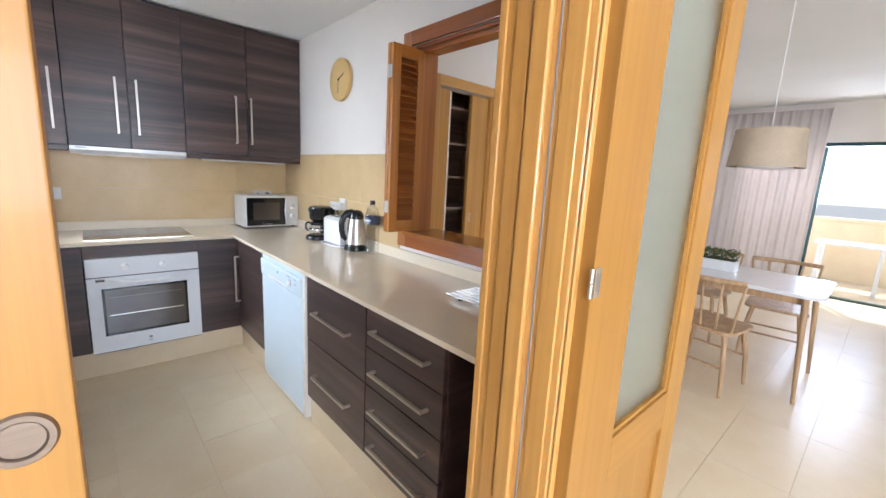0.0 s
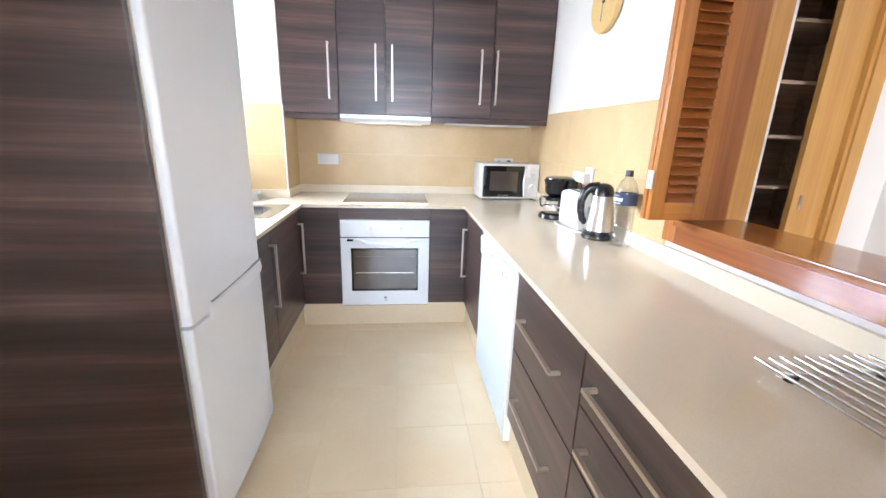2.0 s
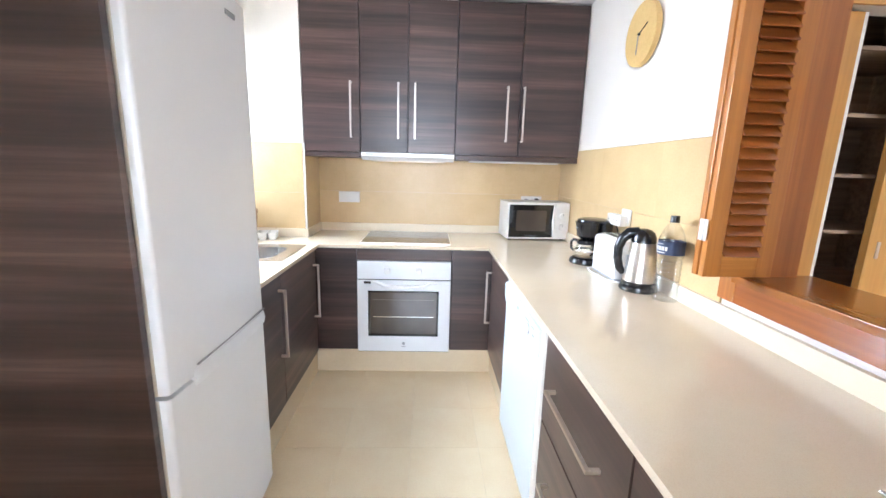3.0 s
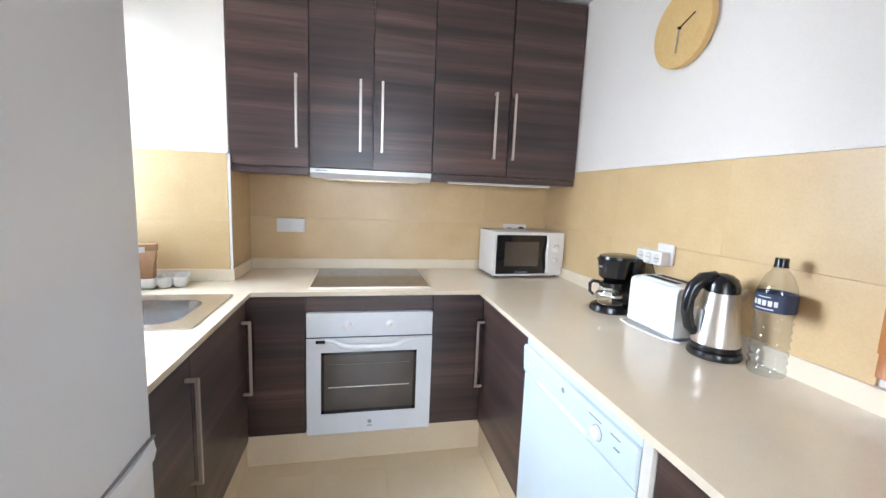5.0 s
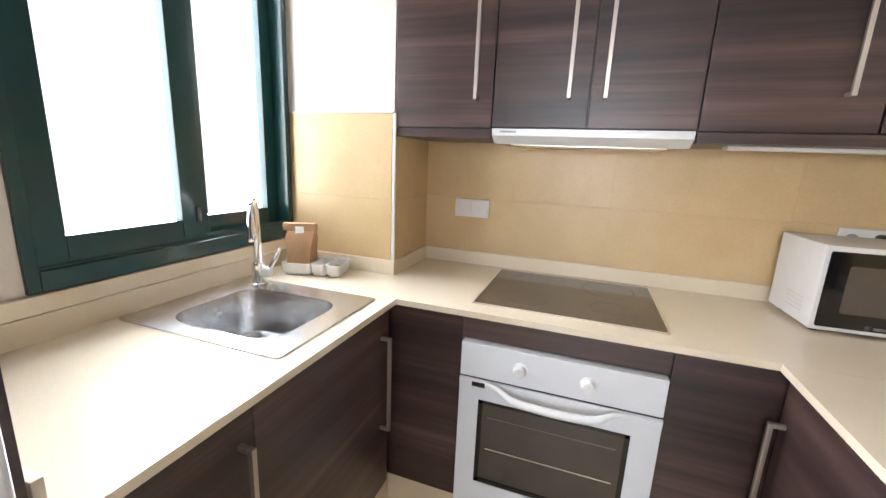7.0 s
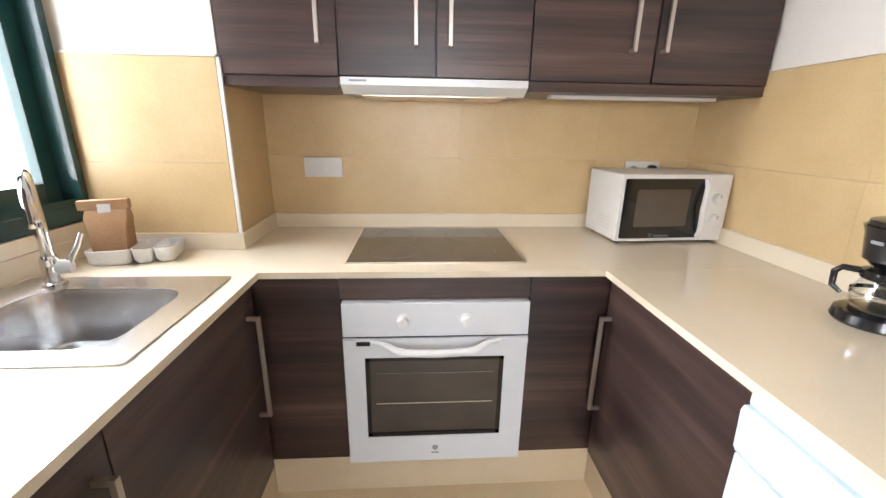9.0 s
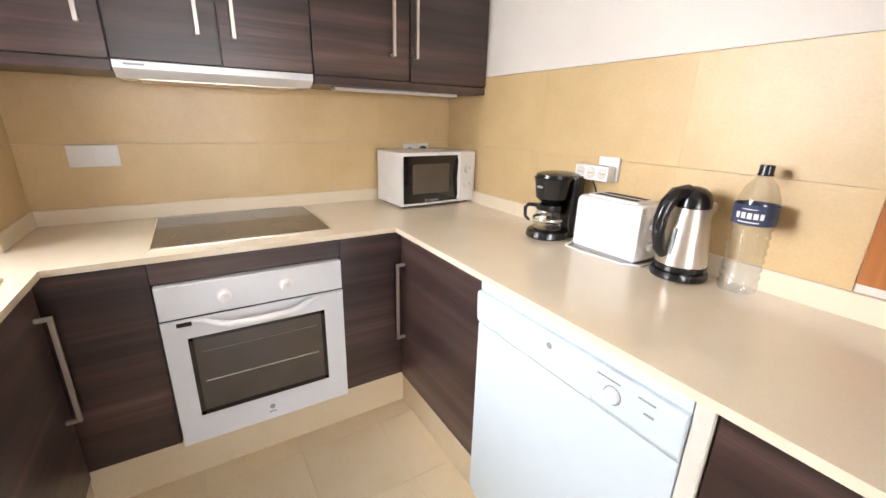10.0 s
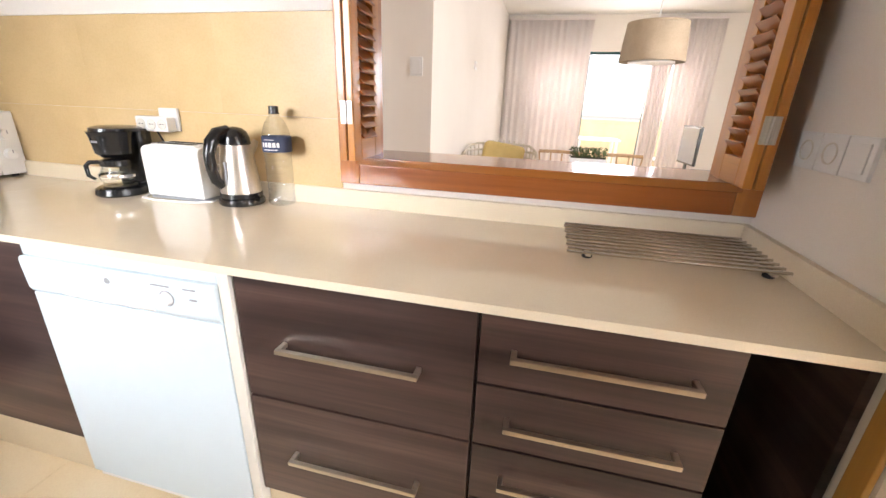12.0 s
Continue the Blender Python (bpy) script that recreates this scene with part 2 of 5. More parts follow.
def box(bm, x0, y0, z0, x1, y1, z1, bevel=0.0, seg=2):
    m = Matrix.Translation(((x0 + x1) / 2, (y0 + y1) / 2, (z0 + z1) / 2)) @ Matrix.Diagonal((abs(x1 - x0), abs(y1 - y0), abs(z1 - z0), 1))
    verts = bmesh.ops.create_cube(bm, size=1, matrix=m)["verts"]
    if bevel:
        edges = list({e for v in verts for e in v.link_edges})
        bmesh.ops.bevel(bm, geom=edges, offset=bevel, segments=seg, affect="EDGES", profile=0.5)
    return bm


def boxes(*rows, bevel=0.0, seg=2):
    bm = bmesh.new()
    for r in rows:
        box(bm, *r, bevel=bevel, seg=seg)
    return bm


def tube(bm, points, radius, seg=10, closed=False):
    """A round bar along the points; radius may be one number or one for each point."""
    pts = [Vector(p) for p in points]
    rr = radius if isinstance(radius, (list, tuple)) else [radius] * len(pts)
    rings, up = [], None
    for i, p in enumerate(pts):
        a = pts[i - 1] if i or closed else p
        b = pts[(i + 1) % len(pts)] if i < len(pts) - 1 or closed else p
        d = (b - a).normalized()
        if up is None:
            up = Vector((0, 0, 1)) if abs(d.z) < 0.9 else Vector((1, 0, 0))
        side = d.cross(up).normalized()
        up = side.cross(d).normalized()
        rings.append([bm.verts.new(p + rr[i] * (math.cos(k * math.tau / seg) * side + math.sin(k * math.tau / seg) * up)) for k in range(seg)])
    n = len(rings)
    for i in range(n if closed else n - 1):
        a, b = rings[i], rings[(i + 1) % n]
        for k in range(seg):
            bm.faces.new((a[k], a[(k + 1) % seg], b[(k + 1) % seg], b[k]))
    if not closed:
        bm.faces.new(list(reversed(rings[0])))
        bm.faces.new(rings[-1])
    return bm


def lathe(bm, profile, centre, seg=28, squash=(1, 1), axis="z"):
    """Turn (radius, height) rows about an upright axis through centre; a radius of 0 closes the end."""
    c, rings = Vector(centre), []
    for r, h in profile:
        ring = []
        for k in range(seg if r > 0 else 1):
            a = k * math.tau / seg
            u, v = r * math.cos(a) * squash[0], r * math.sin(a) * squash[1]
            off = {"z": (u, v, h), "x": (h, u, v), "y": (u, h, v)}[axis]
            ring.append(bm.verts.new(c + Vector(off)))
        rings.append(ring)
    for a, b in zip(rings, rings[1:]):
        for k in range(seg):
            q = [a[k % len(a)], a[(k + 1) % len(a)], b[(k + 1) % len(b)], b[k % len(b)]]
            q = list(dict.fromkeys(q))
            if len(q) > 2:
                bm.faces.new(q)
    return bm


def prism(bm, outline, axis, a, b, bevel=0.0):
    """Push a flat outline along an axis from a to b. The outline gives the other two axes in x, y, z order."""
    def at(u, v, w):
        return {"x": (w, u, v), "y": (u, w, v), "z": (u, v, w)}[axis]
    lo, hi = [bm.verts.new(at(u, v, a)) for u, v in outline], [bm.verts.new(at(u, v, b)) for u, v in outline]
    n = len(outline)
    faces = [bm.faces.new(lo), bm.faces.new(list(reversed(hi)))]
    for i in range(n):
        faces.append(bm.faces.new((lo[i], hi[i], hi[(i + 1) % n], lo[(i + 1) % n])))
    bmesh.ops.recalc_face_normals(bm, faces=faces)
    if bevel:
        bmesh.ops.bevel(bm, geom=list({e for f in faces for e in f.edges}), offset=bevel, segments=2, affect="EDGES", profile=0.5)
    return bm


def rounded(x0, y0, x1, y1, r, seg=5):
    pts = []
    for cx, cy, a0 in ((x1 - r, y1 - r, 0), (x0 + r, y1 - r, 90), (x0 + r, y0 + r, 180), (x1 - r, y0 + r, 270)):
        for k in range(seg + 1):
            a = radians(a0 + 90 * k / seg)
            pts.append((cx + r * math.cos(a), cy + r * math.sin(a)))
    return pts


def holed(us, vs, gaps, axis, a, b):
    """A slab between a and b on an axis, cut into cells by us and vs, without the cells named in gaps: one closed mesh."""
    bm, seen = bmesh.new(), {}

    def at(i, j, w):
        if (i, j, w) not in seen:
            u, v = us[i], vs[j]
            seen[i, j, w] = bm.verts.new({"x": (w, u, v), "y": (u, w, v), "z": (u, v, w)}[axis])
        return seen[i, j, w]
    solid = {(i, j) for i in range(len(us) - 1) for j in range(len(vs) - 1)} - set(gaps)
    for i, j in solid:
        for w in (a, b):
            bm.faces.new((at(i, j, w), at(i + 1, j, w), at(i + 1, j + 1, w), at(i, j + 1, w)))
        for (di, dj), (p, q) in (((-1, 0), ((i, j), (i, j + 1))), ((1, 0), ((i + 1, j), (i + 1, j + 1))), ((0, -1), ((i, j), (i + 1, j))), ((0, 1), ((i, j + 1), (i + 1, j + 1)))):
            if (i + di, j + dj) not in solid:
                bm.faces.new((at(*p, a), at(*q, a), at(*q, b), at(*p, b)))
    return bm


def thing(name, place, label, category, group="", kind=""):
    ob = new(name)
    ob.location, ob.empty_display_size = place, 0.05
    return tagged(ob, label, category, group, kind)


def part(name, bm, mat, parent=None, label="", smooth=40):
    """Link a bmesh, given in world places, as one mesh under its parent."""
    root = parent
    while root is not None and root.parent is not None:
        root = root.parent
    bmesh.ops.recalc_face_normals(bm, faces=bm.faces[:])
    if root is not None:
        bmesh.ops.translate(bm, verts=bm.verts[:], vec=-root.location)
    me = bpy.data.meshes.new(name)
    bm.to_mesh(me)
    bm.free()
    me.materials.append(mat)
    if smooth:
        me.shade_smooth()
        me.set_sharp_from_angle(angle=radians(smooth))
    ob = new(name, me)
    ob.parent = parent
    if smooth and name not in ("slat", "tile", "foliage"):
        ob.modifiers.new("even_faces", "WEIGHTED_NORMAL").keep_sharp = True
    return tagged(ob, label)


def structure(name, bm, mat, label, category):
    return tagged(part(name, bm, mat), label, category, kind="structure")


# ---------------------------------------------------------------- plan (metres)
WT, WB = 0.873, 0.853                       # worktop, top and underside
XL, XR, YB, YC = -0.87, 1.45, 3.65, 3.31    # window wall, hatch wall, back wall, pier beside the wall units
XP = -0.385                                 # side of the pier
YS0, YS1 = 0.285, 0.548                      # the wall with the doors
ZK, ZL = 2.40, 2.62                         # ceilings of kitchen and living room
XE = 7.6                                    # living room wall to the terrace
XW2, YN = 3.0, 1.95                        # corner of the passage, living room north wall
YCL = 2.32                                  # closet wall
TZ = 1.495                                  # top of the wall tiles

# ---------------------------------------------------------------- setting
structure("floor", boxes((-2.6, -3.6, -0.12, XE + 0.1, YB + 0.2, -0.012)), GROUT, "pale grout bed under cream floor tiles", "floor")
structure("ceiling", boxes((XL - 0.2, YS0, ZK, XR + 0.15, YB + 0.2, ZK + 0.3)), CEILING, "smooth white painted kitchen ceiling", "ceiling")
structure("ceiling_living", boxes((XR + 0.15, -3.6, ZL, XE + 0.3, 3.2, ZL + 0.2), (-2.6, -3.6, ZL, XR + 0.15, YS0, ZL + 0.2)), CEILING, "smooth white painted living room ceiling", "ceiling")
structure("wall_back", boxes((XP, YB, 0, XR + 0.15, YB + 0.2, ZK)), PAINT, "warm white painted wall behind the wall units", "wall")
structure("wall_pier", boxes((XL - 0.2, YC, 0, XP, YB + 0.2, ZK)), PAINT, "warm white painted pier beside the window", "wall")
# window wall with its opening
WY0, WY1, WZ0, WZ1 = 2.40, 3.30, 0.985, 2.16
structure("wall_window", holed([YS0, WY0, WY1, YC], [0, WZ0, WZ1, ZK], [(1, 1)], "x", XL - 0.2, XL), PAINT, "warm white painted outer wall with a window opening", "wall")
# wall with the serving hatch
HY0, HY1, HZ0, HZ1 = 0.61, 1.765, 1.03, 2.07
structure("wall_hatch", holed([YS1, HY0, HY1, YB + 0.2], [0, HZ0, HZ1, ZL], [(1, 1)], "x", XR, XR + 0.15), PAINT, "warm white painted wall with a serving hatch", "wall")
# wall with the double door
DX0, DX1 = -0.78, 0.772
structure("wall_door", holed([-2.6, DX0, DX1, 0.795], [0, 2.10, ZL], [(1, 0)], "y", YS0, 0.517), PAINT, "warm white painted wall with a double door opening", "wall")
structure("wall_end", boxes((0.795, YS0, 0, XR + 0.15, YS1, ZL)), PAINT, "warm white painted end wall of the kitchen", "wall")
structure("wall_west", boxes((-2.75, -3.6, 0, -2.6, YS1, ZL)), PAINT, "warm white painted hall wall", "wall")
# opening added in this unseen wall for the lamp outside it
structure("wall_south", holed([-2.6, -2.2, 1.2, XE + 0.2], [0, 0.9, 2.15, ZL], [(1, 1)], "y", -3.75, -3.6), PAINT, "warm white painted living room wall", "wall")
# living room north side, passage and closet
structure("wall_north", prism(bmesh.new(), [(XW2, YN), (XE, YN), (XE, YN + 0.15), (XW2 + 0.15, YN + 0.15), (XW2 + 0.15, YCL + 0.1), (XW2, YCL + 0.1)], "z", 0, ZL), PAINT, "warm white painted living room wall with switches", "wall")
structure("wall_closet", holed([XR + 0.15, 2.11, 2.72, XW2], [0, 2.06, ZL], [(1, 0)], "y", YCL, YCL + 0.1), PAINT, "warm white painted wall around a closet door", "wall")
structure("closet_lining", boxes((1.95, 2.95, 0, 3.0, 2.99, ZL), (1.90, YCL + 0.1, 0, 1.95, 2.99, ZL), (3.0, YCL + 0.1, 0, 3.05, 2.99, ZL)), SHELF_WOOD, "brown wooden lining of the closet", "closet")
# terrace wall with the sliding door opening
TY0, TY1, TZ1 = -1.15, 1.62, 2.10
structure("wall_terrace", holed([-3.6, TY0, TY1, YN + 0.15], [0, TZ1, ZL], [(1, 0)], "x", XE, XE + 0.2), PAINT, "warm white painted wall with terrace doors", "wall")
structure("terrace_floor", boxes((XE + 0.1, -4, -0.14, 9.7, 4, -0.02)), FLOOR_TILE, "pale tiled terrace floor", "floor")
structure("terrace_parapet", boxes((9.5, -4, -0.02, 9.7, 4, 0.98), (9.47, -4, 0.98, 9.73, 4, 1.04), bevel=0.01), OCHRE, "ochre rendered terrace parapet with a coping", "wall")
structure("ground", boxes((-300, -300, -3.2, 300, 300, -3.0)), speckled("dry_ground", (0.22, 0.19, 0.14), (0.3, 0.26, 0.2), (0.8, 0.8, 0.8), 0.95, 3), "pale dry ground below the terrace", "ground")

# ---------------------------------------------------------------- kitchen fixed parts


def bar_handle(parent, a, b, out, mat, r=0.006):
    """A square bar handle between a and b that stands off by the vector out."""
    a, b, o = Vector(a), Vector(b), Vector(out)
    d = (b - a).normalized()
    w = o.normalized().cross(d)
    bm = bmesh.new()

    def block(p, q):
        v = q - p
        m = Matrix.Translation((p + q) / 2) @ v.to_track_quat("Z", "Y").to_matrix().to_4x4()
        vs = bmesh.ops.create_cube(bm, size=1, matrix=m @ Matrix.Diagonal((2 * r, 2 * r, v.length, 1)))["verts"]
        bmesh.ops.bevel(bm, geom=list({e for x in vs for e in x.link_edges}), offset=0.0015, segments=2, affect="EDGES", profile=0.5)
    block(a + o - d * r, b + o + d * r)
    block(a, a + o - o.normalized() * r)
    block(b, b + o - o.normalized() * r)
    return part("handle", bm, mat, parent, "brushed steel bar handle")


def wall_unit(x0, x1, z0, doors, handles):
    u = thing("wall_cabinet", (x0, YB, z0), "dark wenge wall cabinet with steel bar handles", "cabinet", "kitchen wall cabinets")
    part("body", boxes((x0 + 0.0015, YC + 0.021, z0, x1 - 0.0015, YB - 0.003, 2.385)), DARK, u)
    for d0, d1, hx in doors:
        door = part("door", boxes((d0 + 0.0028, YC, z0 + 0.002, d1 - 0.0028, YC + 0.019, 2.383), bevel=0.0015), DARK, u)
        bar_handle(door, (hx, YC + 0.001, 1.545), (hx, YC + 0.001, 1.88), (0, -0.032, 0), STEEL_Z)
    return u


u = wall_unit(XP + 0.003, -0.012, 1.447, [(XP + 0.003, -0.012, -0.068)], None)
part("pelmet", boxes((XP + 0.003, YC + 0.004, 1.414, -0.014, YB - 0.003, 1.445), bevel=0.001), DARK, u)
wall_unit(-0.012, 0.612, 1.45, [(-0.012, 0.3, 0.237), (0.3, 0.612, 0.345)], None)
u = wall_unit(0.612, XR - 0.004, 1.447, [(0.612, 1.03, 0.943), (1.03, XR - 0.004, 1.05)], None)
part("pelmet", boxes((0.615, YC + 0.004, 1.414, XR - 0.005, YB - 0.003, 1.445), bevel=0.001), DARK, u)
part("light_strip", boxes((0.72, YC + 0.09, 1.402, 1.34, YC + 0.15, 1.414), bevel=0.003), WHITE_P, u, "white strip lamp, switched off")

hood = thing("extractor_hood", (0.3, YB, 1.40), "white slim cooker hood under the wall cabinet", "extractor hood")
part("body", prism(bmesh.new(), [(YC - 0.004, 1.448), (YB - 0.003, 1.448), (YB - 0.003, 1.405), (YC + 0.05, 1.398), (YC + 0.02, 1.412), (YC - 0.004, 1.424)], "x", -0.009, 0.609, 0.002), WHITE, hood)
part("grease_filter", boxes((0.05, YC + 0.06, 1.394, 0.55, YB - 0.06, 1.402), bevel=0.002), STEEL, hood, "grey metal grease filter")
part("mark", boxes((0.02, YC - 0.0055, 1.434, 0.075, YC - 0.003, 1.440)), GREY, hood)


def worktop():
    w = thing("worktop", (0.3, 3.3, WB), "cream polished quartz worktop in a U shape", "worktop")
    sx0, sx1, sy0, sy1 = -0.79, -0.34, 2.60, 2.97
    part("slab", holed([XL + 0.004, sx0, sx1, -0.236], [2.115, sy0, sy1, 3.045], [(1, 1)], "z", WB, WT), STONE, w)
    part("slab", prism(bmesh.new(), [(XL + 0.004, 3.0455), (XR - 0.004, 3.0455), (XR - 0.004, YB - 0.003), (XP + 0.001, YB - 0.003), (XP + 0.001, YC - 0.003), (XL + 0.004, YC - 0.003)], "z", WB, WT), STONE, w)
    part("slab", boxes((0.83, YS1 + 0.003, WB, XR - 0.004, 3.0448, WT)), STONE, w)
    t = 0.018
    for r in ((XL + 0.004, 2.115, WT, XL + 0.004 + t, YC - 0.003, WT + 0.065), (XL + 0.004 + t, YC - 0.003 - t, WT, XP + t, YC - 0.003, WT + 0.058),
              (XP, YC - 0.003, WT, XP + t, YB - 0.003, WT + 0.058), (XP + t, YB - 0.003 - t, WT, XR - 0.004, YB - 0.003, WT + 0.058),
              (XR - 0.004 - t, YS1 + 0.003, WT, XR - 0.004, YB - 0.003 - t, WT + 0.062), (0.84, YS1 + 0.003, WT, XR - 0.004 - t, YS1 + 0.003 + t, WT + 0.062),
              (-0.62, 2.116, WT, -0.27, 2.13, WT + 0.055)):
        part("upstand", boxes(r, bevel=0.0015), STONE_EDGE, w)
    return w


worktop()


def base_cabinet(x0, y0, x1, y1, label, body=True):
    c = thing("base_cabinet", ((x0 + x1) / 2, (y0 + y1) / 2, 0.15), label, "cabinet", "kitchen base cabinets")
    if body:
        part("body", boxes((x0, y0, 0.165, x1, y1, WB - 0.002)), DARK, c)
    return c


FL, FR, FB = -0.256, 0.858, 3.066            # fronts of the three runs
# sink run
c = base_cabinet(XL + 0.02, 2.116, FL - 0.02, 2.442, "dark wenge base cabinet beside the fridge")
d = part("door", boxes((FL - 0.019, 2.118, 0.166, FL, 2.4415, WB - 0.006), bevel=0.0015), DARK, c)
bar_handle(d, (FL, 2.405, 0.44), (FL, 2.405, 0.77), (0.032, 0, 0), STEEL_Z)
c = base_cabinet(XL + 0.02, 2.444, FL - 0.02, 3.04, "dark wenge base cabinet under the sink", False)
part("body", boxes((XL + 0.02, 2.444, 0.15, FL - 0.02, 3.04, 0.62), (FL - 0.04, 2.444, 0.62, FL - 0.02, 3.04, WB - 0.002)), DARK, c)
d = part("door", boxes((FL - 0.019, 2.4445, 0.166, FL, 3.035, WB - 0.006), bevel=0.0015), DARK, c)
bar_handle(d, (FL, 2.98, 0.425), (FL, 2.98, 0.755), (0.032, 0, 0), STEEL_Z)
# oven run
c = base_cabinet(FL + 0.004, FB + 0.02, -0.006, YB - 0.02, "narrow dark wenge cabinet beside the oven")
part("front_panel", boxes((FL - 0.018, FB, 0.166, -0.006, FB + 0.019, WB - 0.006), bevel=0.0015), DARK, c)
c = base_cabinet(0.602, FB + 0.02, 0.85, YB - 0.02, "narrow dark wenge cabinet in the corner")
part("front_panel", boxes((0.602, FB, 0.166, 0.872, FB + 0.019, WB - 0.006), bevel=0.0015), DARK, c)
c = thing("oven_housing", (0.3, 3.3, 0.15), "dark wenge housing around the built-in oven", "cabinet", "kitchen base cabinets")
part("top_panel", boxes((-0.004, FB, 0.774, 0.600, FB + 0.019, WB - 0.006), bevel=0.0015), DARK, c)
part("body", boxes((-0.005, FB + 0.02, 0.145, 0.601, YB - 0.02, 0.155), (-0.005, YB - 0.03, 0.155, 0.601, YB - 0.02, WB - 0.002)), DARK, c)
# dishwasher run
c = base_cabinet(FR + 0.02, 2.49, XR - 0.01, 3.03, "dark wenge corner base cabinet with one door")
d = part("door", boxes((FR, 2.491, 0.166, FR + 0.019, 3.055, WB - 0.006), bevel=0.0015), DARK, c)
bar_handle(d, (FR, 3.022, 0.38), (FR, 3.022, 0.716), (-0.032, 0, 0), STEEL_Z)


def drawer_unit(y0, y1, edges, label):
    c = base_cabinet(FR + 0.02, y0, XR - 0.01, y1, label)
    for z0, z1 in zip(edges, edges[1:]):
        d = part("drawer_front", boxes((FR, y0 + 0.0028, z0 + 0.0028, FR + 0.019, y1 - 0.0028, z1 - 0.0028), bevel=0.0015), DARK, c)
        m, z = (y0 + y1) / 2, (z0 + z1) / 2
        bar_handle(d, (FR, m - 0.168, z), (FR, m + 0.168, z), (-0.032, 0, 0), STEEL)
    return c


drawer_unit(1.242, 1.83, (0.166, 0.500, WB - 0.004), "dark wenge unit with two deep drawers")
drawer_unit(0.754, 1.24, (0.166, 0.333, 0.500, 0.668, WB - 0.004), "dark wenge unit with four drawers")
# boards added so the open bay reads as deep shade
v = thing("void_lining", (1.2, 0.65, 0), "dark wenge boards added as shade in the open bay", "panel")
part("back_board", boxes((1.25, YS1 + 0.022, 0.0, 1.268, 0.752, WB - 0.002)), DARK, v)
part("side_board", boxes((0.875, YS1 + 0.003, 0.0, 1.268, YS1 + 0.02, WB - 0.002)), DARK, v)
# plinths
for r, lab in (((FL - 0.035, 2.116, 0.0, FL - 0.02, 3.09, 0.163), "sink"), ((FL - 0.02, FB + 0.018, 0.0, FR + 0.02, FB + 0.03, 0.163), "oven"),
               ((FR + 0.02, 2.49, 0.0, FR + 0.035, 3.09, 0.163), "corner"), ((FR + 0.02, 0.748, 0.0, FR + 0.035, 1.83, 0.163), "drawer")):
    p = thing("plinth", ((r[0] + r[3]) / 2, (r[1] + r[4]) / 2, 0), "cream plinth board under the %s cabinets" % lab, "plinth", "kitchen plinths")
    part("board", boxes(r, bevel=0.001), KICK, p)


def oven():
    o = thing("oven", (0.298, 3.05, 0.147), "white built-in oven with a brown glass door", "oven")
    x0, x1, f = 0.002, 0.596, 3.04
    part("body", boxes((0.02, FB + 0.02, 0.16, 0.578, 3.58, 0.76)), BLACK_M, o)
    part("control_panel", boxes((x0, f, 0.648, x1, FB + 0.02, 0.763), bevel=0.003), WHITE, o)
    for x in (0.193, 0.392):
        k = part("knob", lathe(bmesh.new(), [(0, -0.028), (0.012, -0.028), (0.017, -0.026), (0.019, -0.006), (0.024, -0.004), (0.024, 0)], (x, f, 0.703), 24, axis="y"), WHITE_P, o)
        part("pointer", boxes((x - 0.0015, f - 0.0295, 0.705, x + 0.0015, f - 0.0275, 0.716)), CREAM_P, k)
    wx0, wx1, wz0, wz1 = 0.068, 0.522, 0.262, 0.572
    door = part("door", holed([x0, wx0, wx1, x1], [0.158, wz0, wz1, 0.642], [(1, 1)], "y", f, FB + 0.015), WHITE, o)
    part("window_rim", boxes((wx0 - 0.001, f + 0.003, wz0, wx1, f + 0.009, wz0 + 0.014), (wx0, f + 0.003, wz1 - 0.014, wx1, f + 0.009, wz1), (wx0, f + 0.003, wz0, wx0 + 0.014, f + 0.009, wz1), (wx1 - 0.014, f + 0.003, wz0, wx1, f + 0.009, wz1)), BLACKGLASS, door)
    part("window", boxes((wx0, f + 0.008, wz0, wx1, f + 0.014, wz1)), OVENGLASS, door, "brown oven door glass")
    part("rack_edge", boxes((0.10, f + 0.005, 0.392, 0.49, f + 0.0085, 0.396)), CHROME, door, "chrome oven rack behind the glass")
    part("rack_edge", boxes((0.10, f + 0.0055, 0.508, 0.49, f + 0.0085, 0.511)), HOBLINE, door)
    part("seam", boxes((x0, f + 0.004, 0.6425, x1, FB + 0.01, 0.6475)), BLACK_M, o)
    part("display", boxes((0.045, f - 0.0085, 0.620, 0.088, f + 0.004, 0.635), bevel=0.001), BLACKGLASS, door, "small black vent slot")
    h = bmesh.new()
    prof = [(0.09, 0.634, -0.004), (0.13, 0.632, -0.016), (0.17, 0.618, -0.036), (0.2, 0.612, -0.04), (0.298, 0.609, -0.041), (0.396, 0.612, -0.04), (0.426, 0.618, -0.036), (0.466, 0.632, -0.016), (0.506, 0.634, -0.004)]
    tube(h, [(x, f + d, z) for x, z, d in prof], [0.006, 0.010, 0.0125, 0.0125, 0.0125, 0.0125, 0.0125, 0.010, 0.006], 12)
    part("handle", h, WHITE_P, door, "curved white bar handle")
    for a, b in ((x0, 0.1), (0.496, x1)):
        part("ledge", boxes((a, f - 0.006, 0.618, b, f + 0.002, 0.64), bevel=0.002), WHITE, door)
    part("badge", lathe(bmesh.new(), [(0, -0.0025), (0.009, -0.0025), (0.011, 0.001)], (0.298, f, 0.212), 20, axis="y"), GREY, door)
    part("badge_bar", boxes((0.285, f - 0.001, 0.188, 0.311, f + 0.001, 0.193)), GREY, door)
    part("base_gap", boxes((x0, f + 0.012, 0.150, x1, FB + 0.01, 0.1575)), BLACK_M, o)
